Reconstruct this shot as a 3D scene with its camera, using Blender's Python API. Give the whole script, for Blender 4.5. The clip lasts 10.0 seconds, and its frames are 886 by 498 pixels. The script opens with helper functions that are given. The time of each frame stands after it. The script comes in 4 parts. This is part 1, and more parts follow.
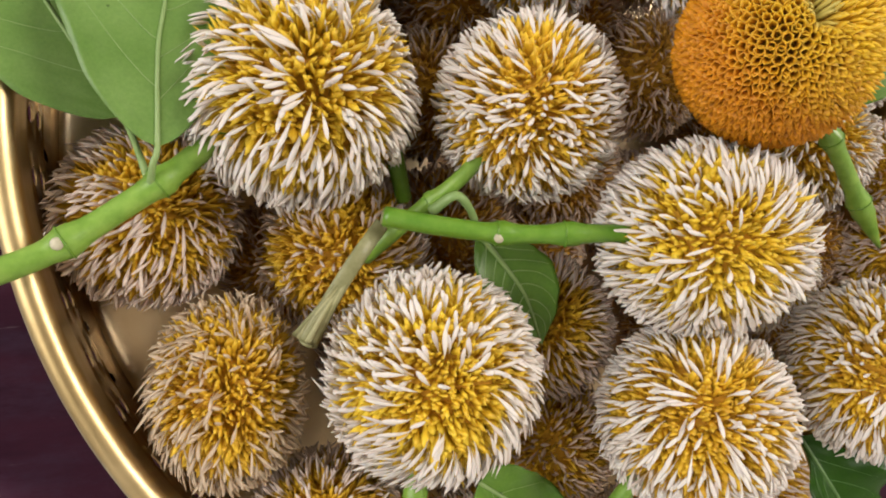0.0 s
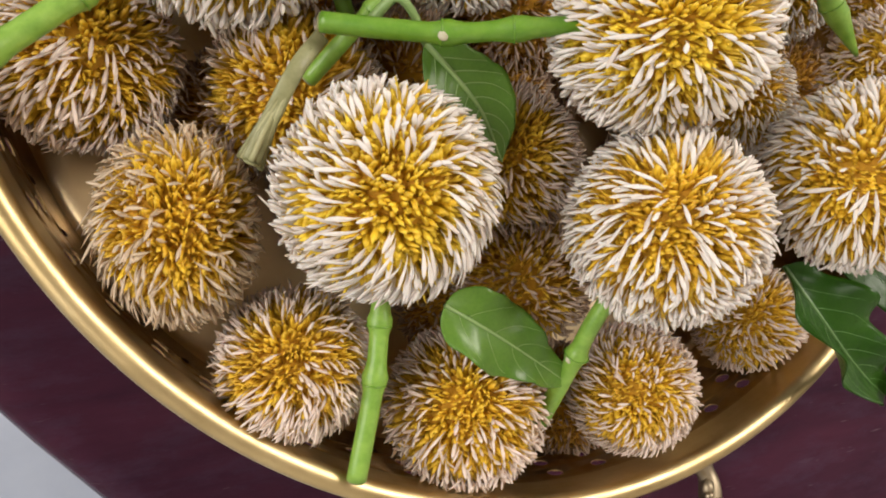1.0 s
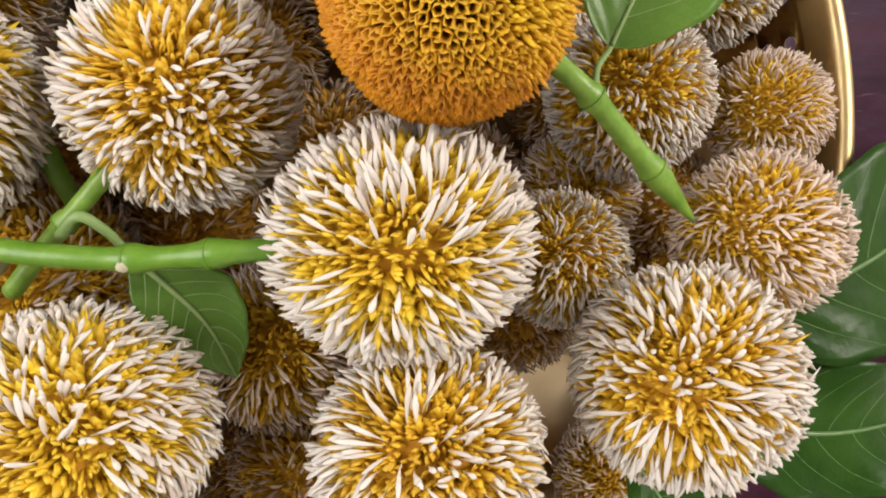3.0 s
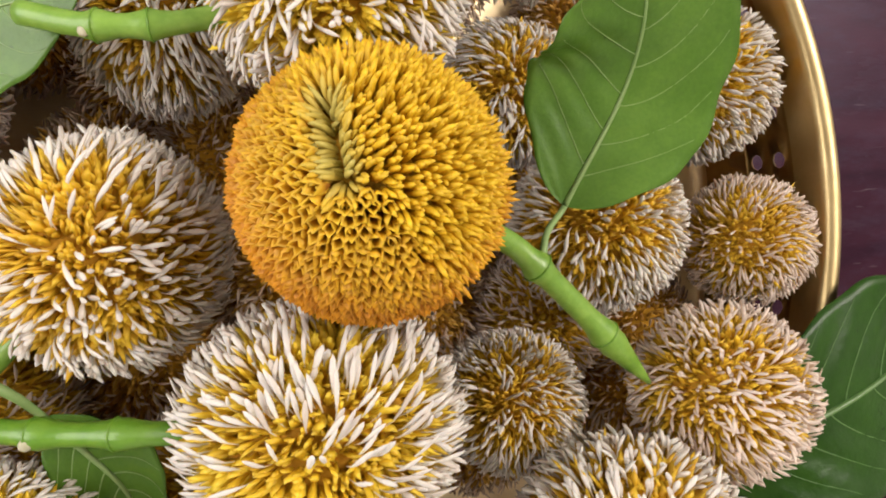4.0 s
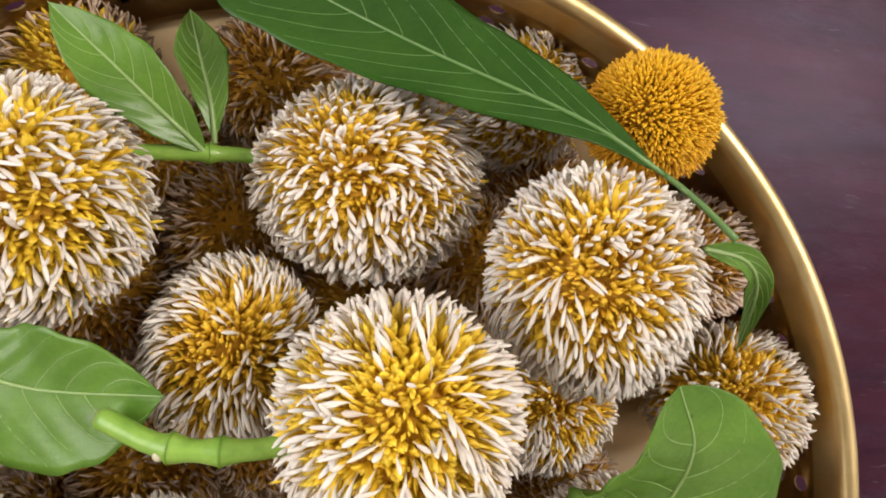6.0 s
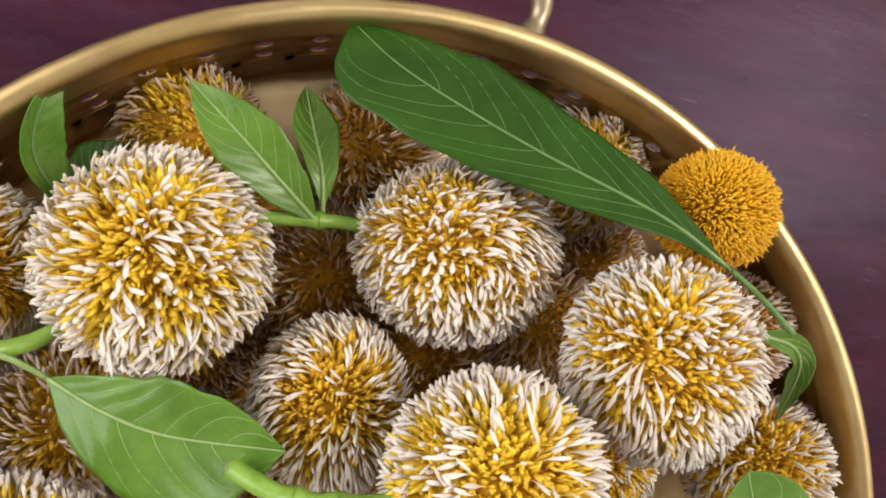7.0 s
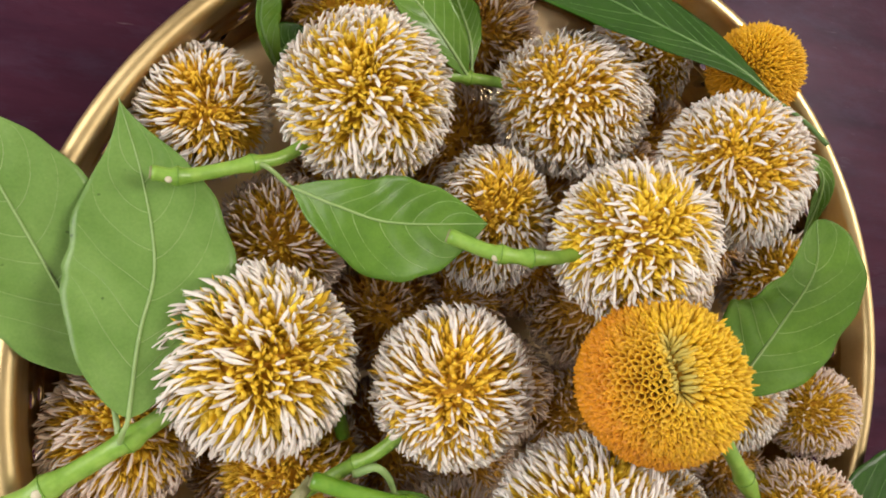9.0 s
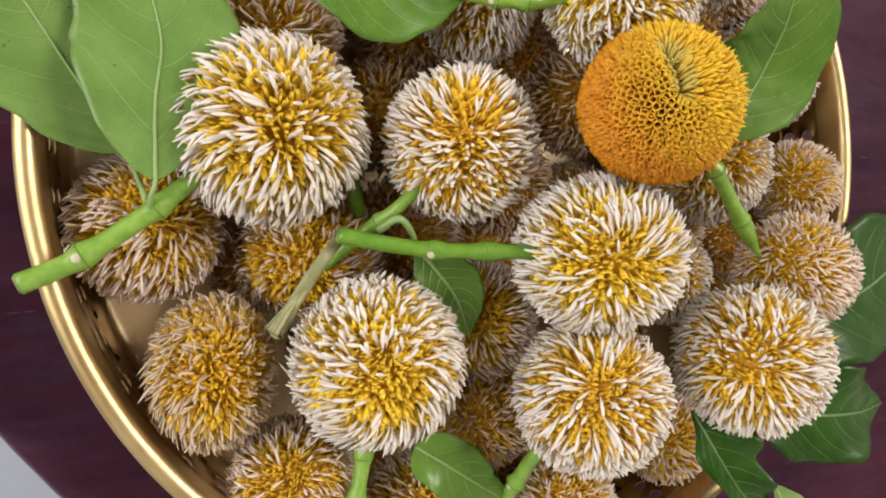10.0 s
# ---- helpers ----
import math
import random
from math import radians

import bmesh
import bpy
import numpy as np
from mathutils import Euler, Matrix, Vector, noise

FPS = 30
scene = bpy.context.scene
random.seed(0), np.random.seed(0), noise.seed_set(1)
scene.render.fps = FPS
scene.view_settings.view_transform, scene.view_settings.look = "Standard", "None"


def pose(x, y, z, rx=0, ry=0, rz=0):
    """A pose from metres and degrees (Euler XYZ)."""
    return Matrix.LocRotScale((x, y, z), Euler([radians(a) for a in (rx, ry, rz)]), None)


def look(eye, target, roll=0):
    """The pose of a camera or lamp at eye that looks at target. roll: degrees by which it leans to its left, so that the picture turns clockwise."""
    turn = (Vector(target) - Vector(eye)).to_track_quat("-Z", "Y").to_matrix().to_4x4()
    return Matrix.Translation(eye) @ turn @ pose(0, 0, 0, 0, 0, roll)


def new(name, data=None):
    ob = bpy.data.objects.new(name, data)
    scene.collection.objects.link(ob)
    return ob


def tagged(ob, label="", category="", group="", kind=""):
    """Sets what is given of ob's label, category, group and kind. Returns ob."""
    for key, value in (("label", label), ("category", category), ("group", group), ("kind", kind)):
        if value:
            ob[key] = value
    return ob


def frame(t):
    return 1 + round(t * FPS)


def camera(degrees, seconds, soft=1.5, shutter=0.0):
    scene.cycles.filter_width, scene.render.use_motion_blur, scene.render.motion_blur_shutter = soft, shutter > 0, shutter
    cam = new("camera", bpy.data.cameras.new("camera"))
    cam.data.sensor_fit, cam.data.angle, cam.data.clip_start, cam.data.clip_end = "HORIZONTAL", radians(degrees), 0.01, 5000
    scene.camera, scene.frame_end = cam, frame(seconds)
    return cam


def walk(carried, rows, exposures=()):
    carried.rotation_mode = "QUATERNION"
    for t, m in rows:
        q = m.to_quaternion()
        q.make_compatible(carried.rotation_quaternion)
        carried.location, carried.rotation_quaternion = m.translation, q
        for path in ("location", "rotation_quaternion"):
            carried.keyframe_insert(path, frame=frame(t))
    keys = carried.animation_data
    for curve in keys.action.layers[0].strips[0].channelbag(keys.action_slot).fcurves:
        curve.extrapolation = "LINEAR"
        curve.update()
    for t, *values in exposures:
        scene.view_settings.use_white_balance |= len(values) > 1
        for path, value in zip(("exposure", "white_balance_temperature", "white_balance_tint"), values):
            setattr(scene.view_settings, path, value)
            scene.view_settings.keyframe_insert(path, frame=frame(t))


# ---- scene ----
cam = camera(64.25, 10.0, soft=1.9)
ROWS = [
    (0, -0.1094, -0.0362, 0.2187, 2.24, -21.35, -1.48),
    (0.5, -0.1021, -0.0575, 0.2182, 1.70, -21.09, -3.80),
    (1, -0.0979, -0.0691, 0.2157, 0.91, -20.66, -5.62),
    (1.3, -0.0946, -0.0702, 0.2148, 0.51, -20.53, -6.42),
    (1.5, -0.0930, -0.0687, 0.2147, 0.29, -20.16, -6.47),
    (2, -0.0703, -0.0610, 0.2154, -0.29, -18.80, -6.61),
    (2.5, -0.0472, -0.0433, 0.2150, -0.66, -17.58, -6.70),
    (2.7, -0.0378, -0.0358, 0.2165, -0.81, -17.09, -6.38),
    (3.8, -0.0095, -0.0040, 0.2135, -1.67, -15.18, -3.93),
    (4, -0.0067, 0.0040, 0.2127, -2.11, -14.85, -3.14),
    (4.5, -0.0007, 0.0240, 0.2134, -2.26, -14.07, -1.26),
    (5, -0.0014, 0.0443, 0.2116, -2.09, -13.53, 0.93),
    (5.5, -0.0057, 0.0631, 0.2117, -1.91, -13.23, 2.93),
    (5.7, -0.0089, 0.0683, 0.2125, -1.86, -13.29, 3.80),
    (6.8, -0.0360, 0.0848, 0.2202, -2.39, -14.14, 8.19),
    (7, -0.0417, 0.0863, 0.2225, -2.40, -14.37, 8.96),
    (7.5, -0.0610, 0.0816, 0.2274, -2.25, -15.35, 10.46),
    (8, -0.0808, 0.0820, 0.2371, -1.46, -16.84, 10.63),
    (8.5, -0.0931, 0.0616, 0.2462, -1.10, -18.17, 9.22),
    (9, -0.1013, 0.0312, 0.2528, -0.55, -19.63, 6.14),
    (9.5, -0.1061, 0.0005, 0.2581, -0.35, -21.18, 2.49),
    (10, -0.1110, -0.0229, 0.2565, -1.61, -22.18, -0.32),
]
walk(cam, [(t, pose(x, y, z, rx, ry, rz)) for t, x, y, z, rx, ry, rz in ROWS],
     exposures=((0.0, -0.16), (1.0, -0.04), (2.5, 0.0), (4.5, 0.04), (8.0, 0.10), (9.0, 0.0), (10.0, -0.06)))

# ---- world and light: a room with daylight from two windows ----
world = bpy.data.worlds.new("world")
scene.world = world
world.use_nodes = True
wn = world.node_tree
sky = wn.nodes.new("ShaderNodeTexSky")
sky.sky_type, sky.sun_disc = "NISHITA", False
sky.sun_elevation, sky.sun_rotation = radians(50), radians(60)
wn.links.new(sky.outputs[0], wn.nodes["Background"].inputs[0])
wn.nodes["Background"].inputs[1].default_value = 0.12


def window_light(name, eye, target, width, height, watts, colour):
    lamp = bpy.data.lights.new(name, "AREA")
    lamp.shape, lamp.size, lamp.size_y, lamp.energy, lamp.color = "RECTANGLE", width, height, watts, colour
    ob = new(name, lamp)
    ob.matrix_world = look(eye, target)
    return ob


window_light("window_light_east", (1.40, 0.60, 1.88), (0.0, 0.0, 0.05), 0.85, 1.05, 48, (1.0, 0.915, 0.83))
window_light("window_light_west", (-1.58, 0.2, 0.95), (0.0, 0.0, 0.1), 1.5, 1.3, 35, (1.0, 0.935, 0.87))


# ---- materials ----
def material(name):
    m = bpy.data.materials.new(name)
    m.use_nodes = True
    t = m.node_tree
    return m, t, t.nodes["Principled BSDF"]


def node(t, kind, **inputs):
    n = t.nodes.new(kind)
    for k, v in inputs.items():
        n.inputs[k.replace("_", " ")].default_value = v
    return n


def ramp(t, fac, stops):
    n = t.nodes.new("ShaderNodeValToRGB")
    while len(n.color_ramp.elements) < len(stops):
        n.color_ramp.elements.new(0.5)
    for e, (p, c) in zip(n.color_ramp.elements, stops):
        e.position, e.color = p, (*c, 1)
    t.links.new(fac, n.inputs[0])
    return n.outputs[0]


def mixed(t, fac, a, b, mode="MIX"):
    n = t.nodes.new("ShaderNodeMix")
    n.data_type, n.blend_type = "RGBA", mode
    for sock, v in ((n.inputs[0], fac), (n.inputs[6], a), (n.inputs[7], b)):
        if isinstance(v, bpy.types.NodeSocket):
            t.links.new(v, sock)
        else:
            sock.default_value = v if isinstance(v, float) else (*v, 1)
    return n.outputs[2]


def noise_tex(t, scale, detail=4.0, rough=0.6, coords="Object", stretch=None):
    n = node(t, "ShaderNodeTexNoise", Scale=scale, Detail=detail, Roughness=rough)
    c = t.nodes.new("ShaderNodeTexCoord")
    if stretch:
        m = t.nodes.new("ShaderNodeMapping")
        m.inputs["Scale"].default_value = stretch
        t.links.new(c.outputs[coords], m.inputs[0])
        t.links.new(m.outputs[0], n.inputs["Vector"])
    else:
        t.links.new(c.outputs[coords], n.inputs["Vector"])
    return n.outputs[0]


def bump(t, b, height, strength, distance):
    n = node(t, "ShaderNodeBump", Strength=strength, Distance=distance)
    t.links.new(height, n.inputs["Height"])
    t.links.new(n.outputs[0], b.inputs["Normal"])


def island(t):
    """A random value for each island of a mesh, and for each object that shares it."""
    add, wrap = t.nodes.new("ShaderNodeMath"), t.nodes.new("ShaderNodeMath")
    wrap.operation = "FRACT"
    t.links.new(t.nodes.new("ShaderNodeNewGeometry").outputs["Random Per Island"], add.inputs[0])
    t.links.new(t.nodes.new("ShaderNodeObjectInfo").outputs["Random"], add.inputs[1])
    t.links.new(add.outputs[0], wrap.inputs[0])
    return wrap.outputs[0]


def attribute(t, name):
    n = t.nodes.new("ShaderNodeAttribute")
    n.attribute_name = name
    return n.outputs["Fac"]


def style_material(name, head_a, head_b, foot):
    """White club-shaped styles: pale heads that vary from one to the next, yellower filaments."""
    m, t, b = material(name)
    head = ramp(t, island(t), [(0.0, head_b), (0.35, head_a), (1.0, tuple(min(1, 1.06 * c) for c in head_a))])
    mott = ramp(t, noise_tex(t, 900.0), [(0.3, (0.86, 0.84, 0.82)), (0.7, (1, 1, 1))])
    along = ramp(t, attribute(t, "along"), [(0.1, (0, 0, 0)), (0.5, (1, 1, 1))])
    col = mixed(t, along, foot, mixed(t, 1.0, head, mott, "MULTIPLY"))
    t.links.new(col, b.inputs["Base Color"])
    b.inputs["Roughness"].default_value = 0.55
    b.inputs["Subsurface Weight"].default_value = 0.12
    b.inputs["Subsurface Radius"].default_value = (0.0012, 0.0008, 0.0005)
    return m


def floret_material(name, tip_a, tip_b, foot):
    m, t, b = material(name)
    tip = ramp(t, island(t), [(0.0, tip_b), (0.5, tip_a), (1.0, tuple(1.12 * c for c in tip_a))])
    # darker foot colour stands in for shade down between the florets
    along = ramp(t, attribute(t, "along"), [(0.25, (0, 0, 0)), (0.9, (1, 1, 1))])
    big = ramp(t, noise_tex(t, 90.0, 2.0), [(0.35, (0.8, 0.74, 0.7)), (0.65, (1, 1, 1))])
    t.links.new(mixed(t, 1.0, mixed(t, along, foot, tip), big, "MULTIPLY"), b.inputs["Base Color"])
    b.inputs["Roughness"].default_value = 0.5
    return m


STYLE_FRESH = style_material("style_fresh", (0.74, 0.70, 0.66), (0.61, 0.53, 0.47), (0.68, 0.58, 0.42))
STYLE_DULL = style_material("style_dull", (0.74, 0.62, 0.545), (0.52, 0.39, 0.31), (0.58, 0.44, 0.24))
STYLE_TAN = style_material("style_tan", (0.58, 0.46, 0.33), (0.42, 0.29, 0.17), (0.50, 0.36, 0.16))
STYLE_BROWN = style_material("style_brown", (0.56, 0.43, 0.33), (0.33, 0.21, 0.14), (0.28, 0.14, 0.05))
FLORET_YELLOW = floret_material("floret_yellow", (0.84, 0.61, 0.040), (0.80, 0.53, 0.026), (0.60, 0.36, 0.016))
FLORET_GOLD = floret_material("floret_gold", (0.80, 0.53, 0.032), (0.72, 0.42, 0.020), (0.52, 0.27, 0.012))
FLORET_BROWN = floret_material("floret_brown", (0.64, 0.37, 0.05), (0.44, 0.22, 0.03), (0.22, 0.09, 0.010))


def core_material():
    m, t, b = material("flower_core")
    t.links.new(ramp(t, noise_tex(t, 700.0), [(0.3, (0.40, 0.19, 0.010)), (0.7, (0.58, 0.31, 0.018))]), b.inputs["Base Color"])
    b.inputs["Roughness"].default_value = 0.9
    return m


CORE = core_material()


def bud_material(name, low, high, foot):
    """Closed bud florets: riper and more orange away from the crown."""
    m, t, b = material(name)
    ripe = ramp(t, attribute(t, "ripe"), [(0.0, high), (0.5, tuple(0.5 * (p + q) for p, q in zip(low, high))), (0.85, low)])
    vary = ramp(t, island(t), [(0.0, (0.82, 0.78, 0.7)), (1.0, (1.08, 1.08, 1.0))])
    # dark feet paint the shade inside the cups and between the tubes
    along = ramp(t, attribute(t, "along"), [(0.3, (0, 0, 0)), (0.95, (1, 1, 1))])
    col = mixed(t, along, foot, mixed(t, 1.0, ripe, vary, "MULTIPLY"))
    # the youngest tubes, in the crease of the crown, are still pale
    t.links.new(mixed(t, attribute(t, "young"), col, (0.50, 0.42, 0.10)), b.inputs["Base Color"])
    b.inputs["Roughness"].default_value = 0.55
    return m


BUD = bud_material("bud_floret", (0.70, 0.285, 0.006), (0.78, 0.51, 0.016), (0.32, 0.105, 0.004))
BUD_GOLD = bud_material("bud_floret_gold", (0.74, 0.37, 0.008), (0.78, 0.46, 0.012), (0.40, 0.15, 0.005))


def leaf_material(name, dark, light, rough, coat):
    m, t, b = material(name)
    patch = ramp(t, noise_tex(t, 60.0, 5.0), [(0.3, dark), (0.7, light)])
    fine = ramp(t, noise_tex(t, 1400.0, 3.0), [(0.3, (0.86, 0.9, 0.84)), (0.7, (1.05, 1.05, 1.05))])
    speck = ramp(t, noise_tex(t, 420.0, 1.0), [(0.76, (0, 0, 0)), (0.80, (1, 1, 1))])
    col = mixed(t, 1.0, patch, fine, "MULTIPLY")
    col = mixed(t, speck, col, tuple(0.6 * c for c in dark))
    t.links.new(col, b.inputs["Base Color"])
    b.inputs["Roughness"].default_value = rough
    b.inputs["Coat Weight"].default_value = coat
    b.inputs["Coat Roughness"].default_value = 0.24
    b.inputs["Subsurface Weight"].default_value = 0.06
    b.inputs["Subsurface Radius"].default_value = (0.0006, 0.0012, 0.0003)
    b.inputs["Specular IOR Level"].default_value = 0.2
    bump(t, b, noise_tex(t, 220.0, 6.0), 0.45, 0.0006)
    return m


LEAF_PALE = leaf_material("leaf_pale", (0.100, 0.200, 0.036), (0.168, 0.290, 0.072), 0.45, 0.5)
LEAF_MID = leaf_material("leaf_mid", (0.060, 0.142, 0.012), (0.118, 0.236, 0.030), 0.42, 0.4)
LEAF_DARK = leaf_material("leaf_dark", (0.014, 0.052, 0.004), (0.030, 0.088, 0.009), 0.30, 0.0)


def stem_material(name, a, b_, rough):
    m, t, b = material(name)
    streak = ramp(t, noise_tex(t, 260.0, 4.0, 0.6, "Object", (1, 1, 1)), [(0.3, a), (0.7, b_)])
    t.links.new(streak, b.inputs["Base Color"])
    b.inputs["Roughness"].default_value = rough
    b.inputs["Coat Weight"].default_value = 0.15
    bump(t, b, noise_tex(t, 900.0, 3.0), 0.3, 0.0003)
    return m


STEM = stem_material("green_stem", (0.14, 0.29, 0.03), (0.24, 0.41, 0.065), 0.40)
STEM_DARK = stem_material("dark_green_stem", (0.085, 0.22, 0.012), (0.15, 0.30, 0.03), 0.35)
STEM_PALE = stem_material("dry_fibre", (0.30, 0.30, 0.14), (0.42, 0.40, 0.22), 0.6)
STEM_OLD = stem_material("old_stem", (0.19, 0.19, 0.08), (0.30, 0.30, 0.15), 0.6)
CUT = stem_material("pale_cut", (0.38, 0.36, 0.24), (0.62, 0.58, 0.44), 0.7)
VEIN = stem_material("leaf_vein", (0.20, 0.32, 0.10), (0.26, 0.38, 0.14), 0.5)
VEIN_DARK = stem_material("leaf_vein_dark", (0.085, 0.18, 0.045), (0.13, 0.24, 0.075), 0.45)


def brass_material(name, base, dark, rough):
    m, t, b = material(name)
    tarnish = ramp(t, noise_tex(t, 28.0, 6.0, 0.65), [(0.35, dark), (0.62, base)])
    brushed = noise_tex(t, 60.0, 4.0, 0.7, "Object", (1, 1, 14))
    t.links.new(tarnish, b.inputs["Base Color"])
    b.inputs["Metallic"].default_value = 1.0
    t.links.new(ramp(t, brushed, [(0.3, (rough * 0.8,) * 3), (0.7, (rough * 1.25,) * 3)]), b.inputs["Roughness"])
    bump(t, b, noise_tex(t, 350.0, 4.0), 0.08, 0.0004)
    return m


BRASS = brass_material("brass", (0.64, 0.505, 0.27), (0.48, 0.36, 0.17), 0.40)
# wall copy of the brass, darkened to paint in the bowl's inner shade
BRASS_INNER = brass_material("shaded_brass", (0.50, 0.345, 0.145), (0.28, 0.18, 0.07), 0.34)
# floor copy, lightened: the pale ceiling's reflection is put into its colour
BRASS_FLOOR = brass_material("lit_brass", (0.95, 0.79, 0.52), (0.86, 0.67, 0.40), 0.36)
BRASS_CAST = brass_material("cast_brass", (0.44, 0.37, 0.27), (0.22, 0.175, 0.11), 0.46)


def table_material():
    m, t, b = material("polished_maroon_wood")
    grain = noise_tex(t, 9.0, 8.0, 0.65, "Object", (1, 5, 1))
    worn = noise_tex(t, 7.0, 5.0, 0.7, "Object", (1.2, 5, 1))
    col = ramp(t, grain, [(0.3, (0.025, 0.010, 0.020)), (0.7, (0.064, 0.019, 0.035))])
    # blotchy scuffs, coloured bluish to paint in patches of window sheen
    scuff_sheen = ramp(t, noise_tex(t, 30.0, 9.0, 0.78, "Object", (1, 3.0, 1)), [(0.48, (0, 0, 0)), (0.72, (0.34, 0.34, 0.34))])
    col = mixed(t, scuff_sheen, col, (0.070, 0.052, 0.090))
    # short pale scratches along the grain
    scratch = ramp(t, noise_tex(t, 95.0, 3.0, 0.55, "Object", (0.55, 6.0, 1)), [(0.68, (0, 0, 0)), (0.76, (0.75, 0.75, 0.75))])
    t.links.new(mixed(t, scratch, col, (0.15, 0.11, 0.13)), b.inputs["Base Color"])
    t.links.new(ramp(t, worn, [(0.35, (0.12,) * 3), (0.65, (0.30,) * 3)]), b.inputs["Roughness"])
    b.inputs["Specular IOR Level"].default_value = 0.06
    # blue of the daylight sheen is put into the reflection tint
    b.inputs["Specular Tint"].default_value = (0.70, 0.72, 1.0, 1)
    bump(t, b, noise_tex(t, 60.0, 8.0, 0.68, "Object", (1, 3, 1)), 0.22, 0.0009)
    return m


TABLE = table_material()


def plaster(name, a, b_, rough, scale):
    m, t, b = material(name)
    t.links.new(ramp(t, noise_tex(t, scale, 5.0), [(0.3, a), (0.7, b_)]), b.inputs["Base Color"])
    b.inputs["Roughness"].default_value = rough
    bump(t, b, noise_tex(t, 120.0, 4.0), 0.1, 0.001)
    return m


WALL = plaster("painted_wall", (0.66, 0.62, 0.57), (0.72, 0.69, 0.64), 0.85, 3.0)
FLOOR = plaster("pale_floor_tile", (0.40, 0.46, 0.58), (0.52, 0.58, 0.70), 0.35, 5.0)


# ---- mesh helpers ----
def mesh_object(name, bm, mat, parent=None, smooth=True):
    me = bpy.data.meshes.new(name)
    bm.to_mesh(me)
    bm.free()
    if smooth:
        me.polygons.foreach_set("use_smooth", [True] * len(me.polygons))
    me.materials.append(mat)
    ob = new(name, me)
    ob.parent = parent
    return ob


def part(name, bm, mat, parent, label="", smooth=True):
    ob = mesh_object(name, bm, mat, parent, smooth)
    if label:
        ob["label"] = label
    return ob


def array_mesh(name, verts, tris, mat, values=()):
    """A smooth triangle mesh from arrays, with named values per vertex."""
    me = bpy.data.meshes.new(name)
    me.vertices.add(len(verts))
    me.vertices.foreach_set("co", np.ascontiguousarray(verts, np.float32).ravel())
    me.loops.add(3 * len(tris))
    me.loops.foreach_set("vertex_index", np.ascontiguousarray(tris, np.int32).ravel())
    me.polygons.add(len(tris))
    me.polygons.foreach_set("loop_start", np.arange(0, 3 * len(tris), 3, dtype=np.int32))
    me.polygons.foreach_set("use_smooth", np.ones(len(tris), bool))
    me.update(calc_edges=True)
    for key, v in values:
        a = me.attributes.new(key, "FLOAT", "POINT")
        a.data.foreach_set("value", np.ascontiguousarray(v, np.float32))
    me.materials.append(mat)
    return me


def spline(points, steps):
    """Catmull-Rom through the points."""
    p = [np.array(q, float) for q in points]
    p = [2 * p[0] - p[1], *p, 2 * p[-1] - p[-2]]
    out = []
    for i in range(1, len(p) - 2):
        for k in range(steps):
            u = k / steps
            out.append(0.5 * (2 * p[i] + (p[i + 1] - p[i - 1]) * u + (2 * p[i - 1] - 5 * p[i] + 4 * p[i + 1] - p[i + 2]) * u**2
                              + (3 * p[i] - p[i - 1] - 3 * p[i + 1] + p[i + 2]) * u**3))
    out.append(p[-2])
    return np.array(out)


def tube(path, radii, sides=10, flat=1.0, bm=None):
    """A capped tube along a path; flat squashes it across."""
    bm = bm or bmesh.new()
    path = np.asarray(path, float)
    tang = np.gradient(path, axis=0)
    tang /= np.linalg.norm(tang, axis=1)[:, None] + 1e-12
    side = np.cross(tang[0], (0.13, 0.21, 1.0))
    rings = []
    for i, (p, d) in enumerate(zip(path, tang)):
        side = side - d * (side @ d)
        side /= np.linalg.norm(side)
        other = np.cross(d, side)
        r = radii[i]
        rings.append([bm.verts.new(p + r * (np.cos(a) * side + flat * np.sin(a) * other)) for a in np.linspace(0, 2 * np.pi, sides, endpoint=False)])
    for a, b in zip(rings, rings[1:]):
        for k in range(sides):
            bm.faces.new((a[k], a[(k + 1) % sides], b[(k + 1) % sides], b[k]))
    bm.faces.new(rings[0][::-1])
    bm.faces.new(rings[-1])
    return bm


def ball(bm, centre, radius, squash=(1, 1, 1), sub=2):
    m = Matrix.Translation(centre) @ Matrix.Diagonal((*squash, 1))
    bmesh.ops.create_icosphere(bm, subdivisions=sub, radius=radius, matrix=m)


def empty(name, place):
    ob = new(name)
    ob.empty_display_size = 0.01
    ob.location = place
    return ob


def lathe(profile, turns, bm=None):
    bm = bm or bmesh.new()
    rings = []
    for r, z in profile:
        rings.append([bm.verts.new((r * np.cos(a), r * np.sin(a), z)) for a in np.linspace(0, 2 * np.pi, turns, endpoint=False)])
    for a, b in zip(rings, rings[1:]):
        for k in range(turns):
            bm.faces.new((a[k], a[(k + 1) % turns], b[(k + 1) % turns], b[k]))
    return bm, rings


# ---- the room ----
def box(bm, a, b):
    a, b = Vector(a), Vector(b)
    bmesh.ops.create_cube(bm, size=1.0, matrix=Matrix.Translation((a + b) / 2) @ Matrix.Diagonal((*(b - a), 1)))


X0, X1, Y0, Y1, FZ, CZ, TH = -1.7, 1.5, -1.6, 1.7, -0.72, 2.65, 0.12


def plain_wall(name, a, b):
    bm = bmesh.new()
    box(bm, a, b)
    tagged(mesh_object(name, bm, WALL, smooth=False), "pale painted plaster wall of the room", "wall", kind="structure")


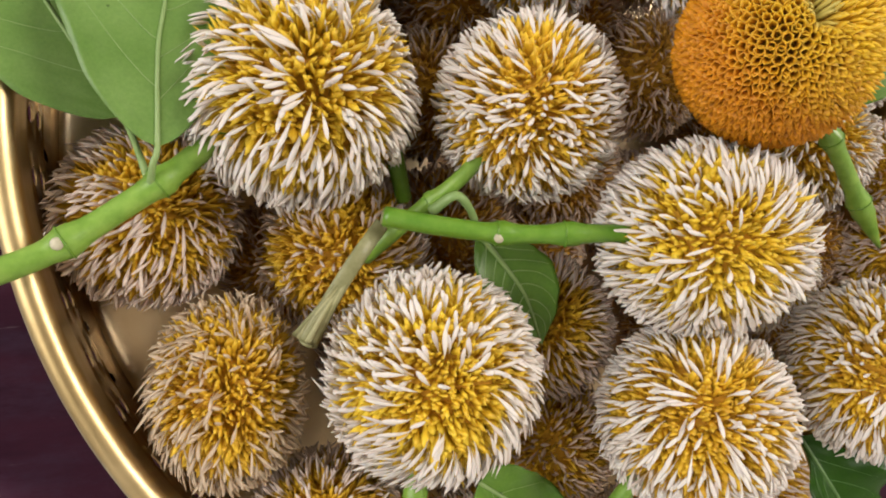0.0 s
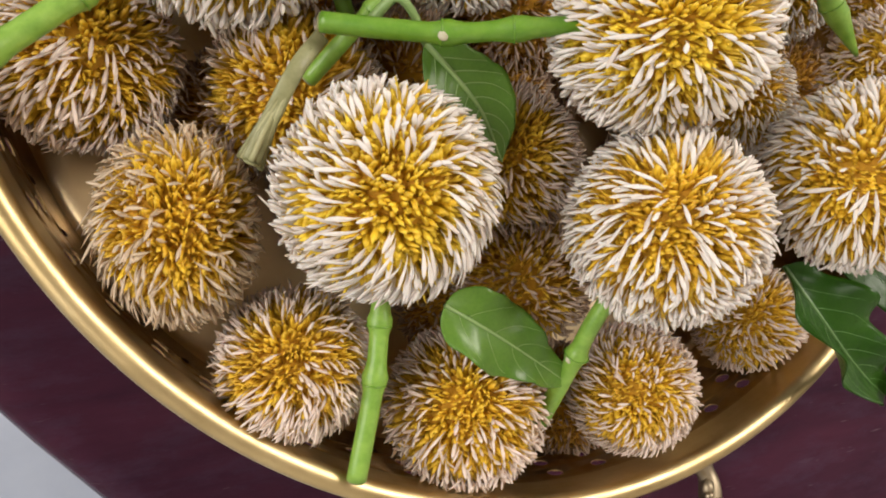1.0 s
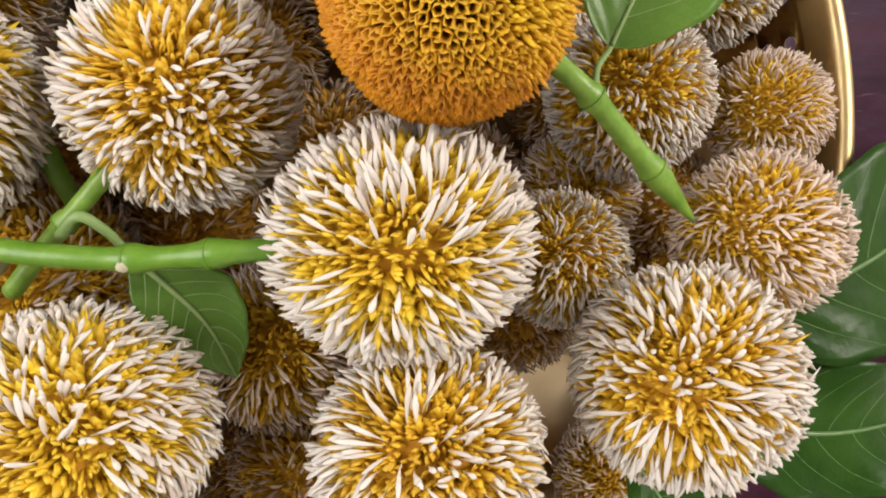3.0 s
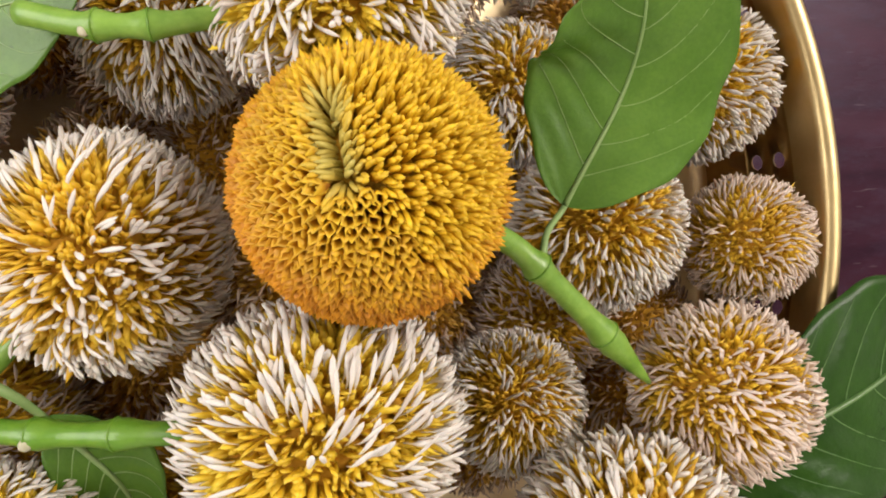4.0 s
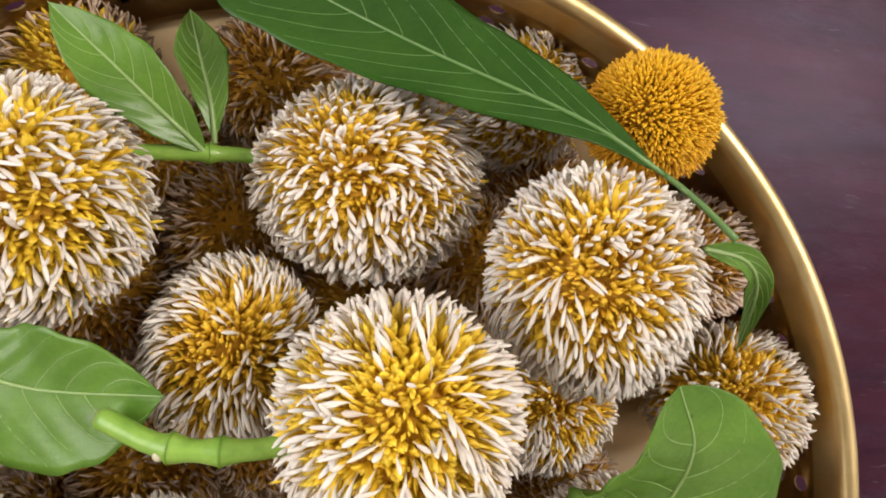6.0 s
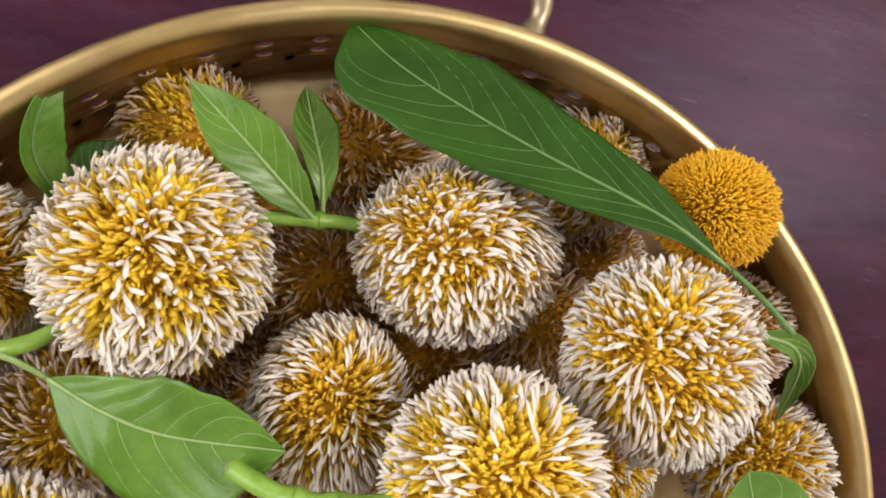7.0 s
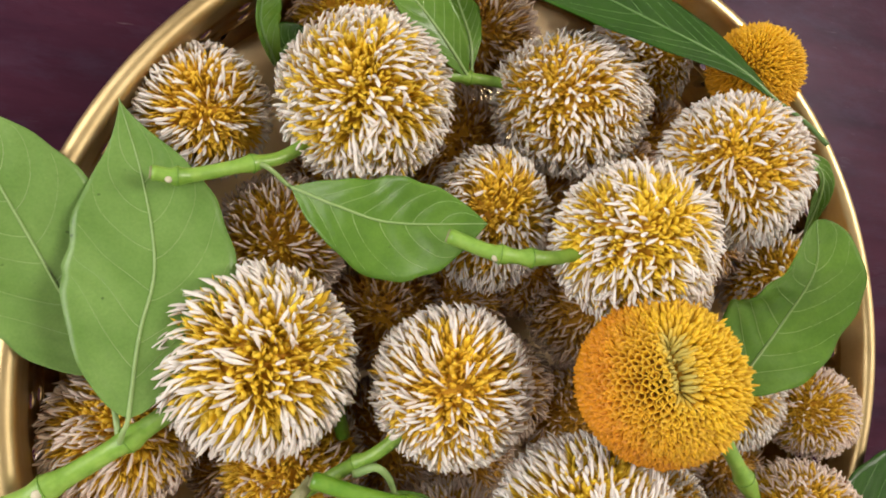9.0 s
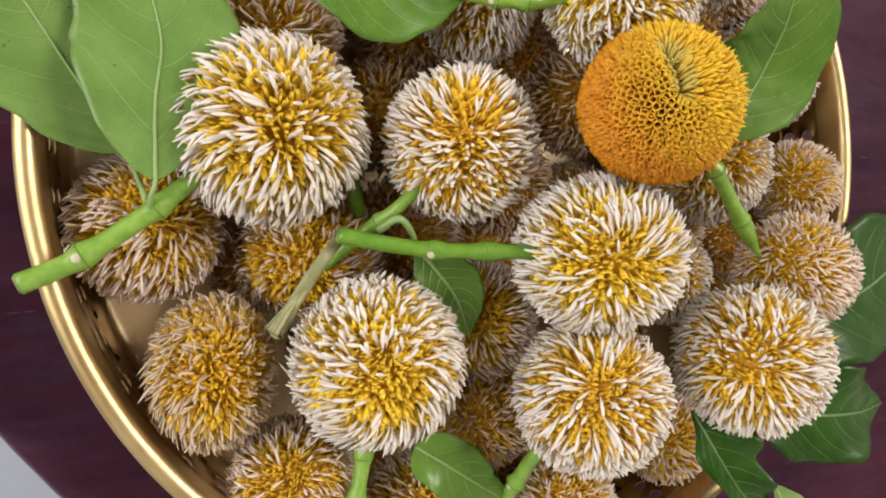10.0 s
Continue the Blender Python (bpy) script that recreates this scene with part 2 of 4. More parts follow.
def pierced_wall(name, x0, x1, lo, hi, z0, z1):
    """A wall across x with a window opening from lo to hi along y and z0 to z1."""
    bm = bmesh.new()
    box(bm, (x0, Y0, FZ), (x1, lo, CZ))
    box(bm, (x0, hi, FZ), (x1, Y1, CZ))
    box(bm, (x0, lo, FZ), (x1, hi, z0))
    box(bm, (x0, lo, z1), (x1, hi, CZ))
    tagged(mesh_object(name, bm, WALL, smooth=False), "pale painted plaster wall with a window opening", "wall", kind="structure")


pierced_wall("wall_east", X1, X1 + TH, 0.15, 1.05, 1.30, 2.42)
pierced_wall("wall_west", X0 - TH, X0, -0.6, 1.0, 0.25, 1.65)
plain_wall("wall_north", (X0 - TH, Y1, FZ), (X1 + TH, Y1 + TH, CZ))
plain_wall("wall_south", (X0 - TH, Y0 - TH, FZ), (X1 + TH, Y0, CZ))
bm = bmesh.new()
box(bm, (X0 - TH, Y0 - TH, CZ), (X1 + TH, Y1 + TH, CZ + 0.1))
tagged(mesh_object("ceiling", bm, WALL, smooth=False), "white painted ceiling of the room", "ceiling", kind="structure")
bm = bmesh.new()
box(bm, (X0 - TH, Y0 - TH, FZ - 0.1), (X1 + TH, Y1 + TH, FZ))
tagged(mesh_object("floor", bm, FLOOR, smooth=False), "pale blue-grey tiled floor under the table", "floor", kind="structure")


# ---- the table ----
def round_table():
    thing = empty("table", (0.374, 0.289, FZ))
    big, thick, edge = 0.6545, 0.032, 0.012
    prof = [(0.0005, 0.0), (0.3, 0.0), (big - edge, 0.0)]
    prof += [(big - edge + edge * np.sin(a), -edge + edge * np.cos(a)) for a in np.linspace(0.2, np.pi / 2, 7)]
    prof += [(big, -thick + 0.006), (big - 0.006, -thick), (0.0005, -thick)]
    bm, _ = lathe(prof, 160)
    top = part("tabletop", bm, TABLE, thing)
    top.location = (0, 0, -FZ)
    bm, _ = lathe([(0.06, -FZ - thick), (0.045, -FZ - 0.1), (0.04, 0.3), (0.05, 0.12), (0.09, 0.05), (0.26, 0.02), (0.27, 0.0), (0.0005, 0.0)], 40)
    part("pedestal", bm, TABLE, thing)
    return tagged(thing, "round polished dark maroon wooden table with worn scuffs", "table")


round_table()


# ---- the brass strainer ----
RIM, RIM_Z = 0.140, 0.058


def strainer():
    thing = empty("strainer", (0, 0, 0))
    # wall pierced by two rows of holes, one above the other
    n, rows = 62, ((0.0450, 0.0), (0.0365, 0.0))
    half = np.pi / n
    cuts = [0.0492, 0.0408, 0.0322]

    def radius(z):
        return 0.1350 + 0.0020 * np.clip((z - 0.014) / 0.044, 0, 1) ** 0.8

    bm = bmesh.new()

    def vert(a, z, out):
        r = radius(z) + out
        return bm.verts.new((r * np.cos(a), r * np.sin(a), z))

    for out in (0.0, 0.0004):
        for (zc, shift), z1, z0 in zip(rows, cuts, cuts[1:]):
            for k in range(n):
                ac = 2 * half * (k + shift)
                outer = [(1, 0), (1, 1), (0, 1), (-1, 1), (-1, 0), (-1, -1), (0, -1), (1, -1)]
                ring = [vert(ac + u * half, zc + w * ((z1 - zc) if w > 0 else (zc - z0)), out) for u, w in outer]
                hole = [vert(ac + 0.0023 * np.cos(q) / 0.135, zc + 0.0023 * np.sin(q), out) for q in np.arange(8) * np.pi / 4]
                for i in range(8):
                    j = (i + 1) % 8
                    bm.faces.new((ring[i], ring[j], hole[j], hole[i]))
                if out:
                    inner = [vert(ac + 0.0023 * np.cos(q) / 0.135, zc + 0.0023 * np.sin(q), 0.0) for q in np.arange(8) * np.pi / 4]
                    for i in range(8):
                        bm.faces.new((hole[i], hole[(i + 1) % 8], inner[(i + 1) % 8], inner[i]))
    for out in (0.0, 0.0004):
        for zs in ([0.0492, 0.0497, 0.0502], [0.0322, 0.023, 0.014]):
            lathe([(radius(z) + out, z) for z in zs], 4 * n, bm)
    bmesh.ops.remove_doubles(bm, verts=bm.verts, dist=0.00002)
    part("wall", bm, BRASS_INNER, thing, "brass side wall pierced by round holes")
    prof = [(0.1350, 0.014), (0.1347, 0.0130), (0.1340, 0.0122), (0.1326, 0.0116), (0.1295, 0.0113), (0.115, 0.0112), (0.06, 0.0110), (0.0005, 0.0110)]
    bm, _ = lathe(prof, 124)
    lathe([(0.1362, 0.014), (0.1353, 0.0100), (0.1330, 0.0065), (0.1280, 0.0040), (0.115, 0.0022), (0.0005, 0.0020)], 124, bm)
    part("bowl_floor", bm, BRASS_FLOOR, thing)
    rr = 0.0029
    prof = [(0.1366, 0.0500), (0.1368, 0.0535), (0.1370, 0.0560)]
    prof += [(RIM + rr * np.cos(a), RIM_Z + rr * np.sin(a)) for a in np.linspace(np.pi - 0.1, -2.2, 22)]
    bm, _ = lathe(prof, 220)
    part("rim", bm, BRASS, thing, "rolled shiny brass rim")
    bm, _ = lathe([(0.122, 0.0035), (0.122, 0.0), (0.118, 0.0), (0.118, 0.0035)], 96)
    part("foot_ring", bm, BRASS, thing)
    # two cast handles on opposite sides
    for turn in (0.0, math.pi):
        spin = Matrix.Rotation(turn + 0.068, 4, "Z")
        h = empty_part("handle", thing)
        h.matrix_local = spin
        arch = spline([(-0.0265, 0.1405, 0.050), (-0.0290, 0.1500, 0.0515), (-0.0225, 0.1610, 0.0545), (-0.0110, 0.1675, 0.0565), (0.0, 0.1690, 0.0570),
                       (0.0110, 0.1675, 0.0565), (0.0225, 0.1610, 0.0545), (0.0290, 0.1500, 0.0515), (0.0265, 0.1405, 0.050)], 8)
        u = np.linspace(-1, 1, len(arch))
        rad = 0.0026 + 0.0014 * np.exp(-((np.abs(u) - 0.97) / 0.07) ** 2) + 0.0006 * np.cos(u * 9) ** 2
        bm = tube(arch, rad, 12)
        part("bow", bm, BRASS_CAST, h)
        # cast scrollwork along the bow: leaves, beads and a central boss
        rng = random.Random(5)
        bm = bmesh.new()
        for i in range(150):
            a = rng.uniform(-0.66, 0.66)
            p = arch[int((a + 1) / 2 * (len(arch) - 1))]
            inward = rng.uniform(-0.0095, 0.0022) * (1.15 - abs(a))
            ball(bm, (p[0] * (1 + inward * 6), p[1] + inward, p[2] + rng.uniform(0.0005, 0.0022)), rng.uniform(0.0010, 0.0026),
                 (rng.uniform(0.7, 1.5), rng.uniform(0.7, 1.5), 0.8), 1)
        for cx, cy, r in ((0.0, 0.1655, 0.0042), (-0.0125, 0.1625, 0.0034), (0.0125, 0.1625, 0.0034)):
            ball(bm, (cx, cy, 0.0572), r, (1.25, 0.85, 0.6), 2)
            for q in range(7):
                a = q * math.tau / 7
                ball(bm, (cx + 1.15 * r * math.cos(a), cy + 0.8 * r * math.sin(a), 0.0580), r * 0.36, (1, 1, 0.9), 1)
        part("scrollwork", bm, BRASS_CAST, h, "cast floral ornament on the bow")
        for sx in (-1, 1):
            bm = bmesh.new()
            ball(bm, (sx * 0.0265, 0.1415, 0.0490), 0.0032, (1.0, 0.75, 1.25), 2)
            part("mount", bm, BRASS_CAST, h)
    return tagged(thing, "round brass strainer bowl with pierced wall, on the table", "strainer")


def empty_part(name, parent):
    """The pivot of a part is itself a small mesh plate."""
    bm = bmesh.new()
    box(bm, (-0.0275, 0.1368, 0.0455), (0.0275, 0.1378, 0.0500))
    bmesh.ops.bevel(bm, geom=bm.edges[:], offset=0.0003, segments=1, affect="EDGES")
    return part(name, bm, BRASS_CAST, parent, "ornate cast brass handle")


strainer()


# ---- flower heads ----
def sphere_points(n, rng, jitter):
    i = np.arange(n) + 0.5
    z, a = 1 - 2 * i / n, np.pi * (1 + 5**0.5) * i
    r = np.sqrt(1 - z * z)
    p = np.stack([r * np.cos(a), r * np.sin(a), z], 1) + rng.normal(0, jitter, (n, 3))
    return p / np.linalg.norm(p, axis=1)[:, None]


def frames(p):
    """Two directions across each unit vector."""
    ref = np.where(np.abs(p[:, 2:3]) < 0.9, [[0.0, 0, 1]], [[1.0, 0, 0]])
    a = np.cross(p, ref)
    a /= np.linalg.norm(a, axis=1)[:, None]
    return a, np.cross(p, a)


def rings_template(rows, sides):
    """Rings (height, radius) and a tip: heights, unit offsets and triangles."""
    ang = np.arange(sides) * 2 * np.pi / sides
    h, o, tris = [], [], []
    for z, r in rows[:-1]:
        h += [z] * sides
        o += [(r * np.cos(a), r * np.sin(a)) for a in ang]
    h.append(rows[-1][0])
    o.append((0, 0))
    for k in range(len(rows) - 2):
        for j in range(sides):
            a, b = k * sides + j, k * sides + (j + 1) % sides
            tris += [(a, b, b + sides), (a, b + sides, a + sides)]
    k = (len(rows) - 2) * sides
    tris += [(k + j, k + (j + 1) % sides, k + sides) for j in range(sides)]
    return np.array(h), np.array(o), np.array(tris)


STYLE_SHAPE = rings_template([(0.0, 0.007), (0.36, 0.010), (0.58, 0.026), (0.76, 0.035), (0.91, 0.024), (1.0, 0.0)], 5)
PETAL = rings_template([(0.0, 0.014), (0.52, 0.023), (0.80, 0.036), (1.0, 0.0)], 4)
FLORET_SHAPE = (PETAL[0], PETAL[1] * np.array([[1.0, 0.48]]), PETAL[2])


def cup_template(outer, inner, sides=6):
    """A thick-walled open cup with a scalloped lip, its inside shaded by the darker foot colour."""
    ang = np.arange(sides) * 2 * np.pi / sides
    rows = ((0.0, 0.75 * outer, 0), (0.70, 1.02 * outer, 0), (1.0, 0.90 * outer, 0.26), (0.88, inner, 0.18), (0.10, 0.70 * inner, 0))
    h, o, tris = [], [], []
    for z, r, scallop in rows:
        h += [z - scallop * (k % 2) for k in range(sides)]
        o += [(r * np.cos(a), r * np.sin(a)) for a in ang]
    for k in range(len(rows) - 1):
        for j in range(sides):
            p, q = k * sides + j, k * sides + (j + 1) % sides
            tris += [(p, q, q + sides), (p, q + sides, p + sides)]
    return np.array(h), np.array(o), np.array(tris)


BUD_SHAPE = cup_template(0.0500, 0.0335)
BUD_TONGUE = rings_template([(0.0, 0.017), (0.55, 0.021), (0.82, 0.019), (1.0, 0.0)], 5)
BUD_FINE_TONGUE = rings_template([(0.0, 0.018), (0.55, 0.023), (0.85, 0.017), (1.0, 0.0)], 5)
BUD_FINE = cup_template(0.031, 0.012)


def planted(shape, roots, ways, bends, lengths, widths):
    """All copies of a template at once: root, axis, sideways bend at the tip, length and width of each."""
    h, o, tris = shape
    a, b = frames(ways)
    n, m = len(roots), len(h)
    turn = (np.arange(n) * 2.399)[:, None]
    a, b = np.cos(turn) * a + np.sin(turn) * b, np.cos(turn) * b - np.sin(turn) * a
    v = roots[:, None] + lengths[:, None, None] * (h[None, :, None] * ways[:, None] + (h**2)[None, :, None] * bends[:, None])
    v = v + widths[:, None, None] * (o[None, :, 0, None] * a[:, None] + o[None, :, 1, None] * b[:, None])
    t = (tris[None] + (np.arange(n) * m)[:, None, None]).reshape(-1, 3)
    return v.reshape(-1, 3), t, np.tile(h, n)


def away(p, pole):
    """The direction along the sphere that leads away from the pole, and the angle from it."""
    c = np.clip(p @ pole, -1, 1)
    d = c[:, None] * p - pole[None]
    return d / (np.linalg.norm(d, axis=1)[:, None] + 1e-6), np.arccos(c)


def part_mesh(name, me, parent, label="", kind=""):
    ob = new(name, me)
    ob.parent = parent
    return tagged(ob, label, kind=kind)


def core(parent, R, centre, squash=1.0):
    bm = bmesh.new()
    ball(bm, centre, R, (1, 1, squash), 3)
    part("core", bm, CORE, parent, "dark receptacle under the florets")


SINGLE = {}
# heads that are longer one way than the other, by seed
SHAPES = {14: (0.86, 1.08, 1.0), 22: (0.97, 1.04, 1.0), 23: (1.05, 0.93, 0.95), 26: (0.93, 1.10, 1.0), 3: (1.0, 0.98, 0.95), 5: (1.03, 0.94, 1.0)}


def single_style(mat, bend, ratio):
    """One style of unit length and width, bent sideways by bend fifths; alike ones share their mesh."""
    key = (mat.name, bend, ratio)
    if key not in SINGLE:
        h, o, tris = STYLE_SHAPE
        v = np.stack([o[:, 0] + ratio * bend / 5 * h**2, o[:, 1], h], 1)
        SINGLE[key] = array_mesh("style", v, tris, mat, [("along", h)])
    return SINGLE[key]


def flower(seed, place, R, pole, style, floret, cover=1.0, comb=0.55, bare=0.5, n_style=1500, n_floret=1350, near=0, label=""):
    """A round head: core, a coat of yellow florets and the long club-shaped styles.
    cover: share of the styles left; comb: how far they lean away from the pole; bare: how open the pole is."""
    rng = np.random.default_rng(seed)
    thing = empty("flower", (place[0], place[1], place[2] - R))
    c = np.array((0, 0, R))
    pole = np.array(pole, float) / np.linalg.norm(pole)
    core(thing, 0.70 * R, c)
    # uneven outline: a few broad lobes
    lobe_dirs = rng.normal(size=(5, 3))
    lobe_dirs /= np.linalg.norm(lobe_dirs, axis=1)[:, None]

    def lumpy(p):
        return 1 + 0.045 * np.tanh(2 * (p @ lobe_dirs.T)).sum(1) / 2

    p = sphere_points(n_floret, rng, 0.03)
    p = p[p[:, 2] > -0.6]
    d, ang = away(p, pole)
    lean = rng.normal(0, 0.20, (len(p), 3)) + 0.05 * comb * np.exp(-(ang / 0.9) ** 2)[:, None] * d
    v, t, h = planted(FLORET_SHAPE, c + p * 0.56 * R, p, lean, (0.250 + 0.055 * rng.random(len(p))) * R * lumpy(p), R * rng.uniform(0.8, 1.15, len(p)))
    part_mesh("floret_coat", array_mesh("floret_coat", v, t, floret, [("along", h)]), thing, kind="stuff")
    p = sphere_points(n_style, rng, 0.05)
    p = p[p[:, 2] > -0.6]
    d, ang = away(p, pole)
    # patchy loss of styles, most at the pole
    patch = np.sin(p @ rng.normal(0, 3.2, 3) + rng.random() * 6) * np.sin(p @ rng.normal(0, 3.2, 3) + rng.random() * 6)
    keep = rng.random(len(p)) < cover * (0.90 + 0.12 * ang) * (1 - min(0.85, 0.95 * bare) * np.exp(-(ang / 0.62) ** 2)) + 0.38 * patch
    p, d, ang = p[keep], d[keep], ang[keep]
    swirl = np.cross(pole, p) * rng.normal(0, 0.25)
    # neighbours lean together in locks
    locks = np.stack([np.sin(p @ rng.normal(0, 4.5, 3) + k) + 0.7 * np.sin(p @ rng.normal(0, 9, 3) + k) for k in (0, 2, 4)], 1) * 0.24
    fall = rng.normal(0, 0.22, 3)
    mess = {STYLE_FRESH: 0.30, STYLE_DULL: 0.34}.get(style, 0.40)
    lean = rng.normal(0, mess, (len(p), 3)) + locks + 0.95 * comb * np.exp(-(ang / 1.2) ** 2)[:, None] * d + swirl + fall
    lean -= 0.85 * (lean * p).sum(1, keepdims=True) * p
    long = rng.uniform(0.155, 0.215, len(p)) * R * lumpy(p)
    wide = R * rng.uniform(0.50, 0.78, len(p)) * (1.0 if style is STYLE_FRESH else 0.95)
    # the styles that face up into the open are pieces of their own, the rest is joined
    order = np.argsort(-(p @ np.array((-0.25, -0.05, 0.97))))
    single, rest = order[:near], order[near:]
    v, t, h = planted(STYLE_SHAPE, c + p[rest] * 0.790 * R, p[rest], lean[rest], long[rest], wide[rest])
    part_mesh("style_coat", array_mesh("style_coat", v, t, style, [("along", h)]), thing, "pale club-shaped styles", "stuff")
    for i in single:
        side = lean[i] - p[i] * (lean[i] @ p[i])
        much = np.linalg.norm(side)
        side = side / (much + 1e-9)
        m = np.eye(4)
        stretch = long[i] * (1 + 0.5 * (lean[i] @ p[i]))
        m[:3, 0], m[:3, 1], m[:3, 2], m[:3, 3] = side * wide[i], np.cross(p[i], side) * wide[i], p[i] * stretch, c + p[i] * 0.790 * R
        ob = new("style", single_style(style, min(int(much * 5 + 0.5), 7), round(float(stretch / wide[i]), 1)))
        ob.parent = thing
        ob.matrix_local = Matrix(m.tolist())
    thing.scale = SHAPES.get(seed, (1, 1, 1))
    return tagged(thing, label, "flower", "round flower heads in the strainer")


def bud_flower(seed, place, R, pole, mat, shape, tongue, count, pit, label):
    """A head still in bud: a dense coat of short lobed tubes, with a dimple at the pole."""
    rng = np.random.default_rng(seed)
    thing = empty("flower_bud", (place[0], place[1], place[2] - R))
    c = np.array((0, 0, R))
    pole = np.array(pole, float) / np.linalg.norm(pole)
    slit = np.cross(pole, (0.92, 0.25, 0.3))
    slit /= np.linalg.norm(slit)
    core(thing, 0.72 * R, c)
    creased = pit > 0
    # open tubes form a honeycomb on one side, closed ones stand finer and denser
    for name, form, number, is_open in (("open_tube_coat", shape, 1850, True), ("closed_tube_coat", tongue, count, False)):
        p = sphere_points(number, rng, 0.011 if is_open else 0.013)
        # the crown is creased along a short slit, and the tubes lean away from it
        along = np.clip(p @ slit, -0.22, 0.40)
        near_slit = np.sqrt(1 - along**2)[:, None] * pole + along[:, None] * slit
        d, off = p - near_slit, np.linalg.norm(p - near_slit, axis=1)
        d = d / (off[:, None] + 1e-6)
        ang = away(p, pole)[1]
        score = p @ np.array((-0.80, -0.50, -0.10)) - 0.02
        if creased:
            mask = ((score > 0) & (off > 0.16)) == is_open
        else:
            mask = np.full(number, not is_open)
        if not mask.any():
            continue
        p, d, off, ang = p[mask], d[mask], off[mask], ang[mask]
        n = len(p)
        dip = 1 - pit * np.exp(-((off / 0.10) ** 2))
        crown = np.exp(-((off / 0.20) ** 2)) * creased
        long = R * 0.185 * (rng.uniform(0.94, 1.08, n) if is_open else rng.uniform(0.80, 1.08, n))
        push = (0.26 * np.exp(-((off / 0.85) ** 2)) + 0.22 * crown) * creased * (0.3 if is_open else 1.0) + 0.06
        lean = rng.normal(0, 0.04 if is_open else 0.15, (n, 3)) + push[:, None] * d
        tall = rng.uniform(0.0, 0.012 if is_open else 0.03, n) * R
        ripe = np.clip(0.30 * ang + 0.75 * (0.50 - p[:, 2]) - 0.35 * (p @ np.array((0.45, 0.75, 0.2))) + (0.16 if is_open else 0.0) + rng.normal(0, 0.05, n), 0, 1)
        wide = R * (rng.uniform(0.86, 1.12, n) if is_open else rng.uniform(0.92, 1.08, n))
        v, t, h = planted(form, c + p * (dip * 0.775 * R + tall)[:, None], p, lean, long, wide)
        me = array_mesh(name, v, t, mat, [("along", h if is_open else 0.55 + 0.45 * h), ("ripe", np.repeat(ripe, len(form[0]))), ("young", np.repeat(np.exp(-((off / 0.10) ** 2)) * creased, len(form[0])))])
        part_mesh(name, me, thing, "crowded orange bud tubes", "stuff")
    return tagged(thing, label, "flower", "round flower heads in the strainer")


